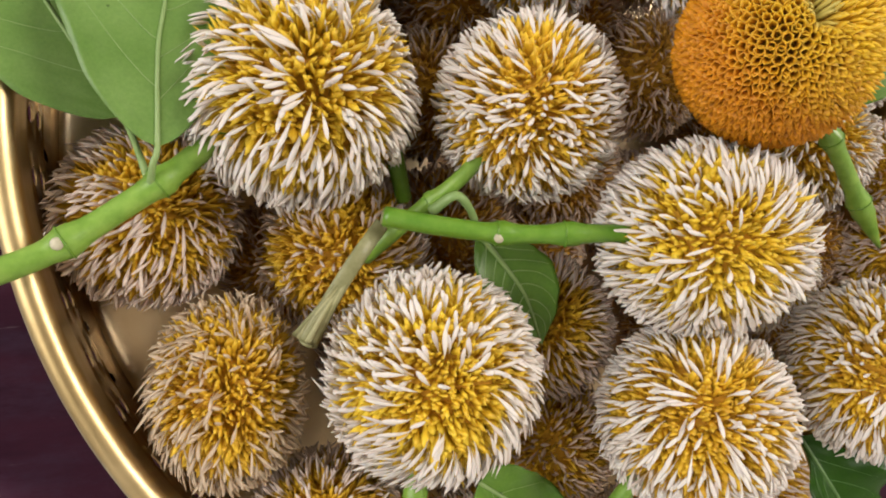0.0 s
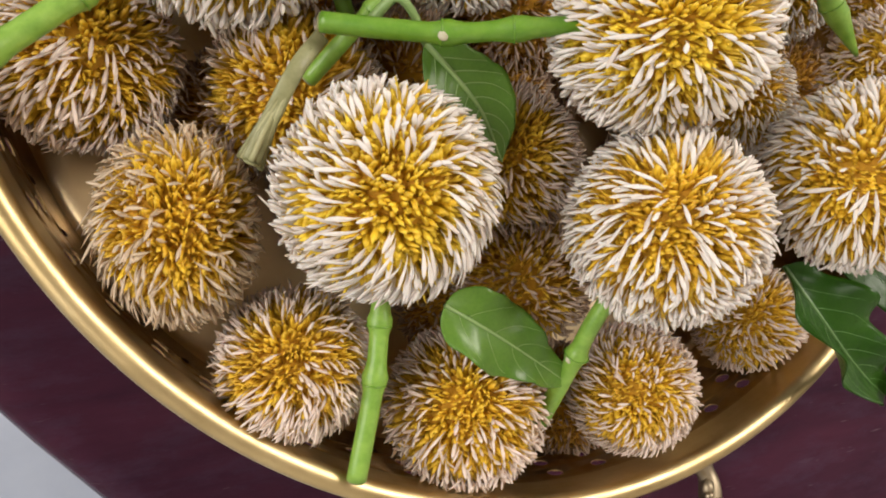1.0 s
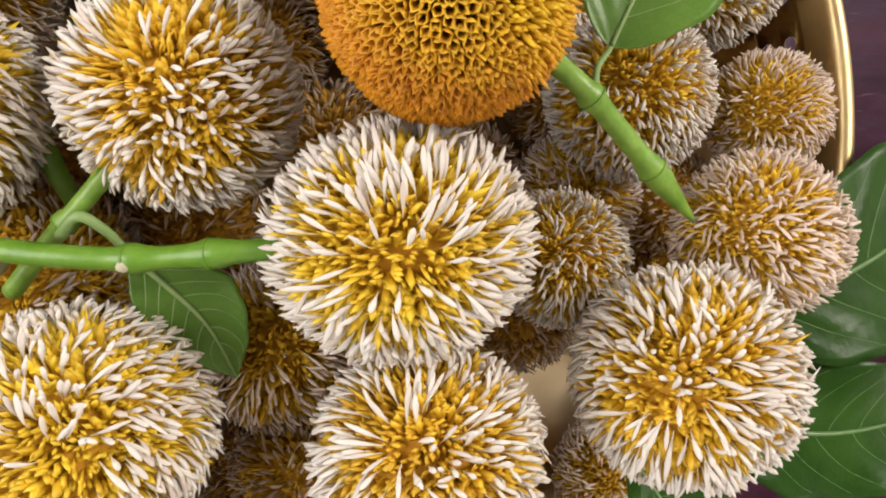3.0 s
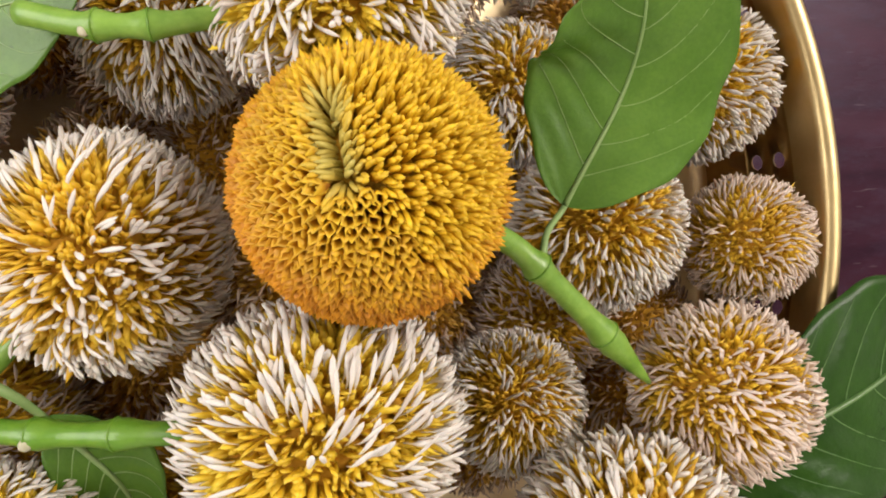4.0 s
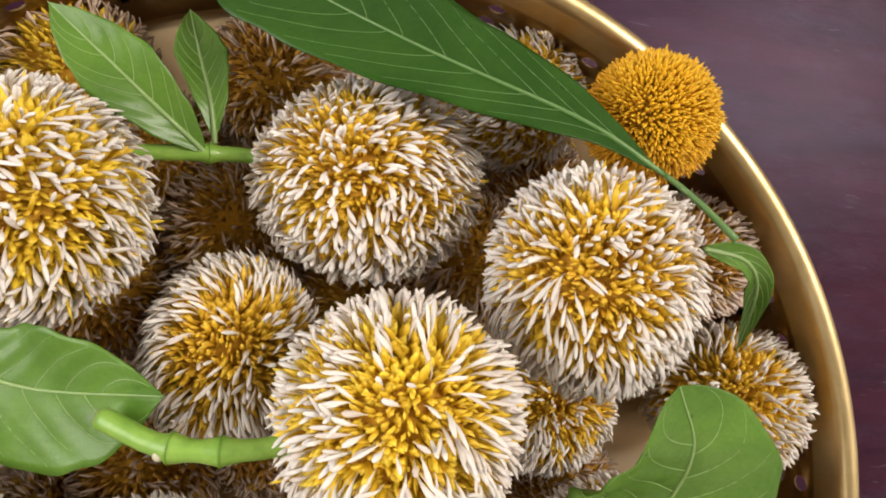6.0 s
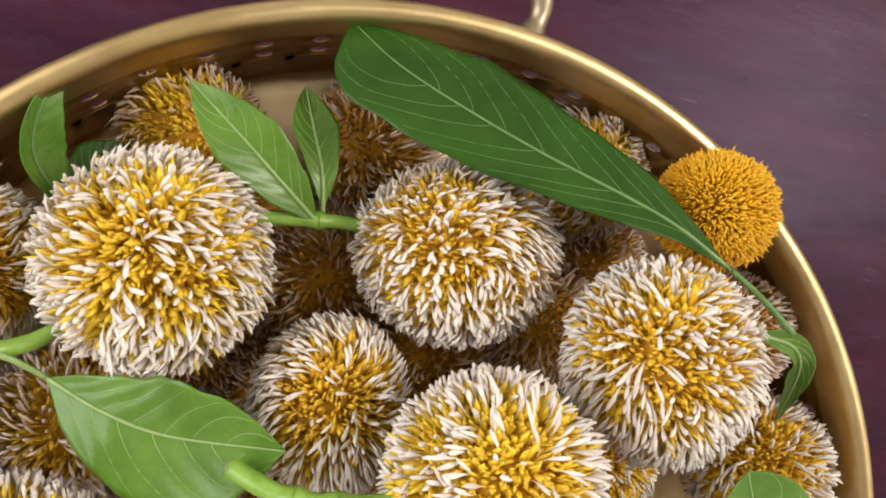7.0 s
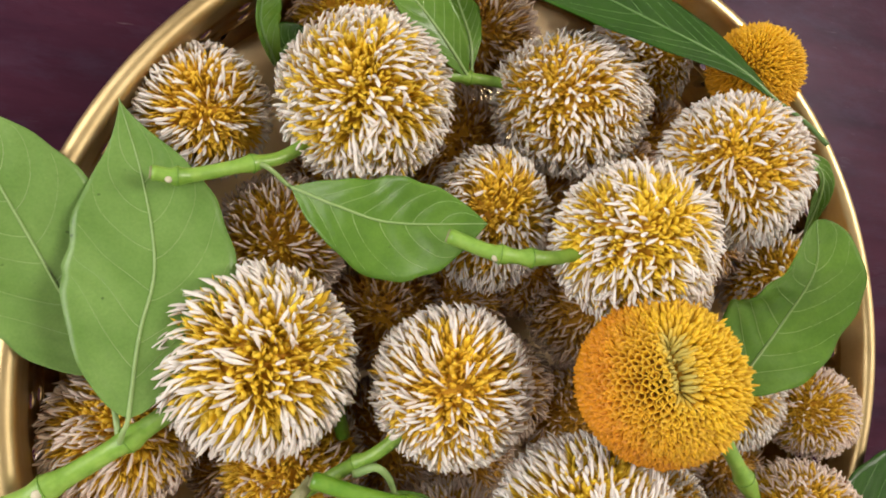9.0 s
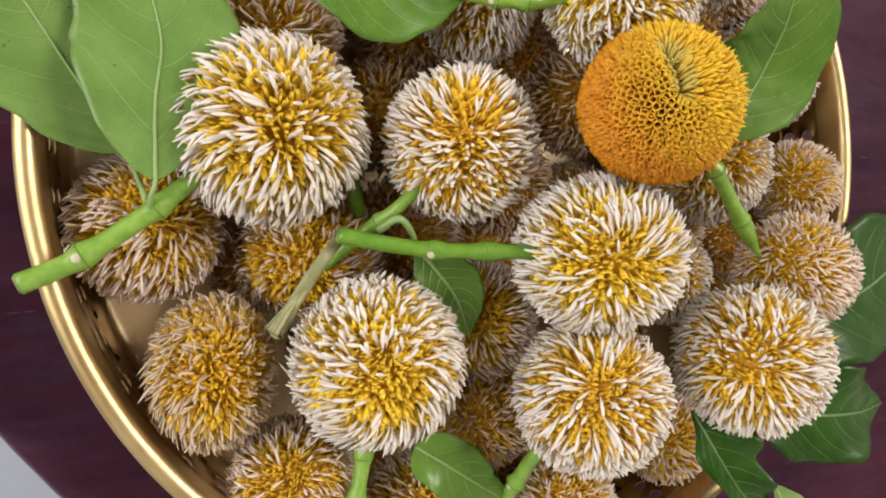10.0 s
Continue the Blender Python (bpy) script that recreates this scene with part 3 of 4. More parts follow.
FRESH = "round flower head, white styles over yellow florets"
DULL = "fading round flower head, pinkish-white styles over golden florets"
TAN = "drying round flower head, tan styles over yellow florets"
BROWN = "withered round flower head, browned styles, low in the bowl"
HEADS = {}
NEAR = ("A", "B", "C", "D", "R", "E", "P", "J", "I", "H", "Q", "AA")
for key, seed, place, R, pole, style, floret, cover, comb, bare, label in (
    ("A", 1, (-0.0817, 0.0028, 0.0670), 0.0262, (-0.06, -0.25, 0.96), STYLE_FRESH, FLORET_YELLOW, 0.85, 0.75, 0.75, FRESH),
    ("B", 2, (-0.0323, -0.0001, 0.0778), 0.0224, (-0.31, 0.14, 0.94), STYLE_FRESH, FLORET_GOLD, 0.92, 0.95, 0.35, FRESH),
    ("C", 3, (-0.0557, -0.0585, 0.0762), 0.0247, (-0.12, -0.25, 0.96), STYLE_FRESH, FLORET_YELLOW, 0.95, 0.85, 0.75, FRESH),
    ("D", 4, (0.0049, -0.0716, 0.0855), 0.0236, (-0.48, 0.37, 0.79), STYLE_FRESH, FLORET_GOLD, 0.88, 0.9, 0.6, FRESH),
    ("R", 5, (0.0020, -0.0305, 0.0934), 0.0243, (-0.29, -0.18, 0.94), STYLE_FRESH, FLORET_YELLOW, 0.9, 0.8, 0.5, FRESH),
    ("E", 6, (0.0598, -0.0645, 0.0909), 0.0246, (-0.67, 0.04, 0.74), STYLE_FRESH, FLORET_GOLD, 0.9, 0.6, 0.6, FRESH),
    ("Q", 7, (0.0889, -0.0381, 0.0808), 0.0207, (-0.7, 0.09, 0.71), STYLE_DULL, FLORET_GOLD, 0.85, 0.2, 0.1, DULL),
    ("S", 8, (0.1156, -0.0073, 0.0559), 0.0177, (-0.65, 0.33, 0.68), STYLE_DULL, FLORET_GOLD, 0.9, 0.5, 0.5, DULL),
    ("T", 9, (0.1114, 0.0358, 0.0419), 0.0231, (-0.5, 0.33, 0.8), STYLE_FRESH, FLORET_GOLD, 0.8, 0.5, 0.6, FRESH),
    ("U", 10, (0.0720, -0.0010, 0.0590), 0.0219, (-0.68, 0.1, 0.72), STYLE_FRESH, FLORET_GOLD, 0.9, 0.7, 0.7, DULL),
    ("V", 11, (0.0465, -0.0391, 0.0640), 0.0172, (-0.5, 0.2, 0.8), STYLE_FRESH, FLORET_GOLD, 0.95, 0.6, 0.6, DULL),
    ("W", 12, (-0.0182, -0.0521, 0.0537), 0.0205, (-0.3, 0.3, 0.9), STYLE_DULL, FLORET_GOLD, 0.7, 0.9, 0.6, DULL),
    ("X", 13, (-0.0148, -0.0824, 0.0500), 0.0195, (-0.4, 0.2, 0.9), STYLE_BROWN, FLORET_GOLD, 0.8, 0.3, 0.1, BROWN),
    ("G", 14, (-0.0970, -0.0618, 0.0548), 0.0209, (0.03, -0.27, 0.96), STYLE_TAN, FLORET_GOLD, 0.70, 0.4, 0.3, TAN),
    ("M", 15, (-0.0750, -0.0952, 0.0520), 0.0187, (-0.29, 0.31, 0.9), STYLE_DULL, FLORET_GOLD, 0.8, 0.7, 0.6, DULL),
    ("N", 16, (0.0153, -0.1155, 0.0520), 0.0189, (-0.49, 0.22, 0.84), STYLE_DULL, FLORET_GOLD, 0.85, 0.3, 0.2, DULL),
    ("O", 17, (-0.0323, -0.1125, 0.0480), 0.0222, (-0.42, 0.3, 0.86), STYLE_DULL, FLORET_GOLD, 0.8, 0.8, 0.6, DULL),
    ("Y", 18, (0.0690, -0.1040, 0.0395), 0.0183, (-0.4, 0.3, 0.86), STYLE_DULL, FLORET_GOLD, 0.8, 0.5, 0.4, DULL),
    ("K", 19, (-0.1130, -0.0219, 0.0400), 0.0224, (0.14, 0.14, 0.98), STYLE_DULL, FLORET_GOLD, 0.75, 0.7, 0.6, DULL),
    ("L", 20, (-0.0676, -0.0311, 0.0426), 0.0225, (-0.24, -0.04, 0.97), STYLE_DULL, FLORET_GOLD, 0.6, 0.7, 0.6, DULL),
    ("P", 21, (0.0084, 0.0428, 0.0939), 0.0229, (0.11, 0.51, 0.86), STYLE_FRESH, FLORET_YELLOW, 0.80, 0.85, 0.50, FRESH),
    ("J", 22, (0.0484, 0.0685, 0.0824), 0.0235, (-0.66, 0.15, 0.74), STYLE_FRESH, FLORET_GOLD, 0.95, 0.35, 0.2, FRESH),
    ("I", 23, (0.0038, 0.0850, 0.0612), 0.0247, (-0.53, 0.08, 0.85), STYLE_FRESH, FLORET_GOLD, 1.0, 0.35, 0.1, FRESH),
    ("H", 24, (-0.0615, 0.0749, 0.0650), 0.0247, (-0.07, 0.07, 0.99), STYLE_FRESH, FLORET_YELLOW, 0.95, 0.4, 0.35, FRESH),
    ("Z", 25, (-0.1023, 0.0674, 0.0467), 0.0196, (0.04, -0.09, 0.99), STYLE_FRESH, FLORET_GOLD, 0.85, 0.7, 0.6, DULL),
    ("AA", 26, (-0.0211, 0.0467, 0.0632), 0.0202, (0.12, 0.4, 0.91), STYLE_FRESH, FLORET_GOLD, 0.9, 0.8, 0.6, FRESH),
    ("AB", 27, (-0.0620, 0.1050, 0.0288), 0.0195, (0.1, -0.2, 0.97), STYLE_BROWN, FLORET_YELLOW, 0.5, 0.5, 0.9, BROWN),
    ("AC", 28, (-0.0158, 0.1110, 0.0290), 0.0204, (-0.1, 0.1, 0.97), STYLE_BROWN, FLORET_BROWN, 0.8, 0.5, 0.4, BROWN),
    ("AD", 29, (0.0445, 0.1130, 0.0335), 0.0203, (0.1, 0.4, 0.9), STYLE_FRESH, FLORET_GOLD, 0.8, 0.5, 0.4, FRESH),
    ("AF", 30, (-0.0765, 0.0345, 0.0400), 0.0205, (-0.1, -0.2, 0.97), STYLE_DULL, FLORET_GOLD, 0.9, 0.6, 0.6, BROWN),
    ("AG", 31, (-0.0395, 0.0144, 0.0290), 0.0205, (-0.2, 0.0, 0.97), STYLE_BROWN, FLORET_BROWN, 0.7, 0.5, 0.4, BROWN),
    ("AH", 32, (-0.0233, 0.0730, 0.0310), 0.0200, (-0.2, 0.0, 0.97), STYLE_BROWN, FLORET_BROWN, 0.8, 0.5, 0.4, BROWN),
    ("AI", 33, (0.0270, 0.0221, 0.0404), 0.0205, (-0.3, 0.0, 0.95), STYLE_BROWN, FLORET_BROWN, 0.8, 0.4, 0.3, BROWN),
    ("AK", 34, (0.0583, 0.0336, 0.0390), 0.0200, (-0.3, 0.1, 0.95), STYLE_FRESH, FLORET_GOLD, 0.8, 0.5, 0.4, DULL),
    # low: mostly unseen filler heads, their brown standing in for shade in gaps
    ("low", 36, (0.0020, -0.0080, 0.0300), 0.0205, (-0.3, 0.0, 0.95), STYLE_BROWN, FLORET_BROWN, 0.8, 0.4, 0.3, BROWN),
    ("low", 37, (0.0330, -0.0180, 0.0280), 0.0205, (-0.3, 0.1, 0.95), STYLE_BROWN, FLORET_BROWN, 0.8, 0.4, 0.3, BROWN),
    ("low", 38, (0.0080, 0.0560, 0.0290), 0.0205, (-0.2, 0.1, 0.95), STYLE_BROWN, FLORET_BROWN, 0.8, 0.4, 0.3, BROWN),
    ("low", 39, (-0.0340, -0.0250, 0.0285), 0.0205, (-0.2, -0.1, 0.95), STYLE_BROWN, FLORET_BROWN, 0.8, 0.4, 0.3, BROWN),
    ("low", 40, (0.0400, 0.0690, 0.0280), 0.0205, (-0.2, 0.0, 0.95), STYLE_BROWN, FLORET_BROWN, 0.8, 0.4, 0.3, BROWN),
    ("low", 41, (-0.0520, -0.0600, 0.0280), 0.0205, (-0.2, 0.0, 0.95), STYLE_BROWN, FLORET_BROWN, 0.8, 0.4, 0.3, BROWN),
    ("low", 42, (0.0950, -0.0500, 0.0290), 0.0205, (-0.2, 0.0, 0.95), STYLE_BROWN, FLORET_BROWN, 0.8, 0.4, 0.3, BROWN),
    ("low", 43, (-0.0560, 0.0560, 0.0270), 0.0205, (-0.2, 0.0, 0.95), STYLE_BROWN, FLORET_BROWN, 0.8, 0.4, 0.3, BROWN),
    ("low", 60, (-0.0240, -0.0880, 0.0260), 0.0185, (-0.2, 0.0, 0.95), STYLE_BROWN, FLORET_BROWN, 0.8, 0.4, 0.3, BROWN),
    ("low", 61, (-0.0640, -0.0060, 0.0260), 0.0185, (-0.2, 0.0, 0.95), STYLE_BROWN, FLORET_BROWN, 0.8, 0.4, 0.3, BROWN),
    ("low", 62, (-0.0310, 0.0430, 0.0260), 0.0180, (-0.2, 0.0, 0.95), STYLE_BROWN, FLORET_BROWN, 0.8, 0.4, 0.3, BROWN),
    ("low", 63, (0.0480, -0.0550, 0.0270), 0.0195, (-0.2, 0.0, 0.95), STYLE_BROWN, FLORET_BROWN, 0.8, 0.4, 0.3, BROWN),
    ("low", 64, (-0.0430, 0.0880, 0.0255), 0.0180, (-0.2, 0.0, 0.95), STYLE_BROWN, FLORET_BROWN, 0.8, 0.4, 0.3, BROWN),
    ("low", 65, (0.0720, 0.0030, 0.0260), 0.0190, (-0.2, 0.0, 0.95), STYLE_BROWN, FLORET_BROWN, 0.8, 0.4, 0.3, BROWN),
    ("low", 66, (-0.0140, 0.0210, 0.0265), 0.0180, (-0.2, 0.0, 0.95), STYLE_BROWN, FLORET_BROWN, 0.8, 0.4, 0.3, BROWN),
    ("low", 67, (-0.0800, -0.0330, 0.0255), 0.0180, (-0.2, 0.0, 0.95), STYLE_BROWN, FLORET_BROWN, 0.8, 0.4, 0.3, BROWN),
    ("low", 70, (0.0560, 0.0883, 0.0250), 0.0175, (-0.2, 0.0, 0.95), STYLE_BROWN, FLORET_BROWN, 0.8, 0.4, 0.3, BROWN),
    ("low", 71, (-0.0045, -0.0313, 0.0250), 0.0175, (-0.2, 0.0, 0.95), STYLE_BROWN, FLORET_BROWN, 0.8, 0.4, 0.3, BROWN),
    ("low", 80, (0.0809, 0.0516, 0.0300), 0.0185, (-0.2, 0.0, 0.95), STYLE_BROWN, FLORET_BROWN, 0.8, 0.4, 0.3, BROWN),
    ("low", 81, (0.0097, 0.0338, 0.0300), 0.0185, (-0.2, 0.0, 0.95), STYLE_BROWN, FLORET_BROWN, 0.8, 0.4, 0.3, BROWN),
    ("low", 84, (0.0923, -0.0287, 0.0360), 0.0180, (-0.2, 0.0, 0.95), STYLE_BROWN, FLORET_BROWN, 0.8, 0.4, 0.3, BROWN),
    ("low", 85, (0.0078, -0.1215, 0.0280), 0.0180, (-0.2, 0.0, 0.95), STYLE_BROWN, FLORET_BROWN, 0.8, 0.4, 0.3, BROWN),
    ("low", 86, (0.0656, -0.0251, 0.0360), 0.0195, (-0.2, 0.0, 0.95), STYLE_DULL, FLORET_GOLD, 0.8, 0.4, 0.3, DULL),
    ("AM", 35, (0.0990, 0.0750, 0.0380), 0.0190, (-0.4, -0.1, 0.9), STYLE_DULL, FLORET_BROWN, 0.8, 0.4, 0.3, DULL),
):
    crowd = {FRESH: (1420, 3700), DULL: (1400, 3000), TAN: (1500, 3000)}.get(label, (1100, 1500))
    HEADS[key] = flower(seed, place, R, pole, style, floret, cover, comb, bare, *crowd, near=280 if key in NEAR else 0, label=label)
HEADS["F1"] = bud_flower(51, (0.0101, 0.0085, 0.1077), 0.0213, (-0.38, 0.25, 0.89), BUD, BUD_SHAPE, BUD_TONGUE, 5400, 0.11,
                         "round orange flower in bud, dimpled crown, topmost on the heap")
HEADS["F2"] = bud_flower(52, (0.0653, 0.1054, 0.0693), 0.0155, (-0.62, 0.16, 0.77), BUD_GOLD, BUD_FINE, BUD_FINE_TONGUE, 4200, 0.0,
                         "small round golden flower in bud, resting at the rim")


# ---- stems ----
def local(parent, pts):
    return [tuple(np.array(p) - np.array(parent.location)) for p in pts]


def stem(parent, pts, radius, mat=STEM, nodes=(), knobs=(), flat=1.0, taper=0.9, name="stem", wedge=0.0):
    """A stem through points of the room, with swollen nodes and pale leaf scars."""
    pts = local(parent, pts) if parent else pts
    path = spline(pts, 10)
    u = np.linspace(0, 1, len(path))
    rad = radius * (1 + (taper - 1) * u)
    if wedge:
        # torn off to a point
        rad = rad * np.interp(u, [0, wedge, wedge + 0.03], [0.25, 1.25, 1.0])
    for q in nodes:
        rad = rad * (1 + 0.38 * np.exp(-((u - q) / 0.035) ** 2))
    ob = part(name, tube(path, rad, 14, flat), mat, parent)
    for q in nodes:
        i = int(q * (len(path) - 1))
        way = path[min(i + 1, len(path) - 1)] - path[i - 1]
        turn = Vector(way).to_track_quat("Z", "Y").to_matrix()
        ring = [np.array(path[i]) + 1.0 * rad[i] * np.array(turn @ Vector((math.cos(a), flat * math.sin(a), 0))) for a in np.linspace(0, math.tau, 19)]
        part("node_ring", tube(np.array(ring), [radius * 0.09] * len(ring), 6), STEM_DARK, ob)
    for q, side in knobs:
        bm = bmesh.new()
        i = int(q * (len(path) - 1))
        ball(bm, path[i] + np.array(side) * rad[i] * 0.95, radius * 0.50, (1, 1, 0.6), 2)
        part("leaf_scar", bm, CUT, ob, "pale round leaf scar")
    bm = bmesh.new()
    way = path[0] - path[1]
    way /= np.linalg.norm(way)
    m = Matrix.Translation(path[0] + way * 0.0002) @ Vector(way).to_track_quat("Z", "Y").to_matrix().to_4x4()
    bmesh.ops.create_cone(bm, cap_ends=True, segments=14, radius1=rad[0] * 0.93, radius2=rad[0] * 0.8, depth=0.0006, matrix=m)
    part("cut_end", bm, STEM_OLD, ob)
    return ob


stem(HEADS["A"], [(-0.1405, -0.0355, 0.0690), (-0.1288, -0.0302, 0.0680), (-0.1122, -0.0188, 0.0680), (-0.1011, -0.0098, 0.0690), (-0.0900, -0.0020, 0.0680)], 0.0026,
     nodes=(0.28, 0.54), knobs=((0.28, (-0.3, -0.1, 0.9)),))
stem(HEADS["R"], [(-0.0649, -0.0243, 0.0770), (-0.0530, -0.0270, 0.0815), (-0.0402, -0.0288, 0.0850), (-0.0225, -0.0292, 0.0915), (-0.0050, -0.0297, 0.0960)], 0.0023, STEM_DARK,
     nodes=(0.47, 0.66), knobs=((0.45, (-0.2, -0.5, 0.85)),))
stem(HEADS["C"], [(-0.0655, -0.1223, 0.0631), (-0.0602, -0.1010, 0.0660), (-0.0575, -0.0850, 0.0670), (-0.0560, -0.0690, 0.0690)], 0.0023, nodes=(0.36, 0.62))
stem(HEADS["D"], [(-0.0150, -0.1190, 0.0540), (-0.0110, -0.1030, 0.0660), (-0.0085, -0.0920, 0.0740), (-0.0020, -0.0790, 0.0820)], 0.0023, nodes=(0.40,), knobs=((0.38, (-0.8, 0.2, 0.5)),))
stem(HEADS["F1"], [(0.0689, -0.0327, 0.0848), (0.0575, -0.0212, 0.0883), (0.0430, -0.0076, 0.0936), (0.0355, -0.0014, 0.0955), (0.0230, 0.0040, 0.1020)], 0.0023,
     nodes=(0.25, 0.53), wedge=0.2)
stem(HEADS["P"], [(-0.0407, 0.0393, 0.0861), (-0.0286, 0.0360, 0.0914), (-0.0125, 0.0369, 0.0933), (0.0, 0.0420, 0.0945)], 0.0020, nodes=(0.34, 0.5), knobs=((0.33, (-0.2, -0.6, 0.7)),))
stem(HEADS["H"], [(-0.1119, 0.0467, 0.0712), (-0.1041, 0.0471, 0.0705), (-0.0890, 0.0526, 0.0680), (-0.0807, 0.0561, 0.0655), (-0.0700, 0.0650, 0.0650)], 0.0019, nodes=(0.2, 0.5),
     knobs=((0.17, (-0.1, -0.5, 0.8)),))
stem(HEADS["I"], [(-0.0430, 0.0866, 0.0600), (-0.0300, 0.0880, 0.0590), (-0.0202, 0.0886, 0.0588), (-0.0060, 0.0870, 0.0650)], 0.0019, nodes=(0.4,))
stem(HEADS["B"], [(-0.0680, -0.0330, 0.0640), (-0.0580, -0.0235, 0.0720), (-0.0500, -0.0165, 0.0780), (-0.0400, -0.0060, 0.0800)], 0.0019, nodes=(0.45,))
old = stem(None, [(-0.0822, -0.0508, 0.0695), (-0.0775, -0.0420, 0.0720), (-0.0720, -0.0330, 0.0745), (-0.0660, -0.0260, 0.0720)], 0.0019, STEM_OLD, flat=0.4, name="dry_stalk")
for k in range(7):
    off = 0.0015 * (k - 3) / 3
    strand = spline([(-0.0822 + 1.3 * off, -0.0508 - 0.9 * off, 0.0703 - 0.0012 * abs(k - 3)), (-0.0775 + 0.6 * off, -0.0420 - 0.45 * off, 0.0728), (-0.0690, -0.0290, 0.0742)], 8)
    part("fibre", tube(strand, np.linspace(0.00075, 0.00035, len(strand)), 6, 0.6), STEM_PALE if k % 2 else STEM_OLD, old, "pale dry fibre")
tagged(old, "dry flattened grey-green stalk lying between the flowers", "stalk")
tagged(stem(None, [(-0.0610, -0.0020, 0.0620), (-0.0585, -0.0110, 0.0600), (-0.0555, -0.0190, 0.0560)], 0.0022, STEM_DARK, name="stalk"), "short dark green stalk deep between flowers", "stalk")


# ---- leaves ----
def leaf(parent, midrib, left, right, up, mat, vein_mat, petiole=None, cup=0.12, wave=0.0, peak=0.45, seed=0, veins=6, rib=0.00040, label="", blunt=0.0, curl=0.0, point=1.0, freq=11, quilt=0.055, profile=None):
    """A blade along its midrib: half-widths to both sides, cupped, waved and edged unevenly; with midrib and side veins."""
    rng = np.random.default_rng(seed)
    if parent:
        midrib = local(parent, midrib)
        petiole = local(parent, petiole) if petiole else None
    path = spline(midrib, 12)
    n = 60
    s = np.r_[0, np.cumsum(np.linalg.norm(np.diff(path, axis=0), axis=1))]
    size = s[-1]
    path = np.stack([np.interp(np.linspace(0, size, n), s, path[:, k]) for k in range(3)], 1)
    tang = np.gradient(path, axis=0)
    tang /= np.linalg.norm(tang, axis=1)[:, None]
    up = np.array(up, float)
    side = np.cross(up, tang)
    side /= np.linalg.norm(side, axis=1)[:, None]
    norm = np.cross(tang, side)
    u = np.linspace(0, 1, n)
    e = np.log(0.5) / np.log(peak)
    shape = np.sin(np.pi * np.clip(u, 0, 1) ** e) ** 0.72
    shape = np.where(u > peak, shape ** (point / 0.72), shape)
    shape = np.maximum(shape, blunt * (u > peak) * np.sqrt(np.clip(1 - u**6, 0, 1)))
    both = np.stack([shape * left, shape * right])
    if profile:
        # half-widths to both sides at stations along the midrib
        at, lefts, rights = zip(*profile)
        both = np.stack([np.interp(u, at, lefts), np.interp(u, at, rights)])
        kernel = np.array((1, 2, 3, 2, 1)) / 9
        both = np.stack([np.convolve(np.pad(q, 2, mode="edge"), kernel, "valid") for q in both])
        both[:, 0] = both[:, -1] = 0.0
    k = 9
    phase = rng.random(4) * 6

    def surface(i, v):
        w = both[0 if v > 0 else 1][i] * (1 + 0.035 * np.sin(u[i] * 17 + phase[0]) * abs(v) + 0.02 * np.sin(u[i] * 39 + phase[1]) * abs(v))
        lift = cup * abs(v) ** 1.5 + wave * v * v * np.sin(u[i] * freq + phase[2] + (1.5 if v > 0 else 0)) + 0.010 * np.sin(u[i] * 44 + phase[3]) * abs(v) * (1 - abs(v))
        lift -= quilt * np.cos(2 * np.pi * veins / 0.74 * (u[i] - 0.10 - 0.20 * abs(v) ** 1.5 - 0.04 * abs(v)) - (1.9 if v > 0 else 0)) * abs(v) * (1.05 - abs(v))
        over = curl * abs(v) ** 3
        return path[i] + side[i] * w * v * (1 - 0.3 * abs(over)) + norm[i] * (w * (lift - over) + rib * 0.2)

    bm = bmesh.new()
    vs = np.linspace(-1, 1, 2 * k + 1)
    top = [[bm.verts.new(surface(i, v)) for v in vs] for i in range(n)]
    low = [[bm.verts.new(surface(i, v) - norm[i] * 0.00028) for v in vs] for i in range(n)]
    for i in range(n - 1):
        for j in range(2 * k):
            bm.faces.new((top[i][j], top[i + 1][j], top[i + 1][j + 1], top[i][j + 1]))
            bm.faces.new((low[i][j], low[i][j + 1], low[i + 1][j + 1], low[i + 1][j]))
        for j in (0, 2 * k):
            bm.faces.new((top[i][j], low[i][j], low[i + 1][j], top[i + 1][j]))
    for i in (0, n - 1):
        for j in range(2 * k):
            bm.faces.new((top[i][j], top[i][j + 1], low[i][j + 1], low[i][j]))
    bmesh.ops.recalc_face_normals(bm, faces=bm.faces)
    ob = part("leaf", bm, mat, parent)
    ridge = [surface(i, 0.0) + norm[i] * 0.0001 for i in range(n)]
    if petiole:
        lead = [np.array(q) for q in petiole]
        ridge = list(spline([*lead, ridge[0], ridge[7]], 6))[:-6] + ridge
    rad = np.interp(np.linspace(0, 1, len(ridge)), [0, 0.25, 1], [rib * 2.0 if petiole else rib * 1.5, rib * 1.25, rib * 0.3])
    part("midrib", tube(np.array(ridge), rad, 8), vein_mat, ob)
    for q in range(veins):
        for sgn in (-1, 1):
            u0 = 0.10 + 0.74 * (q + (0.3 if sgn > 0 else 0)) / veins + rng.normal(0, 0.008)
            line = []
            for a in np.linspace(0, 1, 12):
                uu = u0 + 0.20 * a**1.5 + 0.04 * a
                if uu > 0.97:
                    break
                i = min(int(uu * (n - 1)), n - 2)
                f = uu * (n - 1) - i
                v = sgn * 0.90 * a
                line.append((1 - f) * surface(i, v) + f * surface(i + 1, v) + norm[i] * 0.00002)
            if len(line) > 4:
                part("vein", tube(np.array(line), np.linspace(rib * 0.26, rib * 0.10, len(line)), 5), vein_mat, ob)
    if not parent:
        tagged(ob, label, "leaf", "loose green leaves on the heap")
    elif label:
        ob["label"] = label
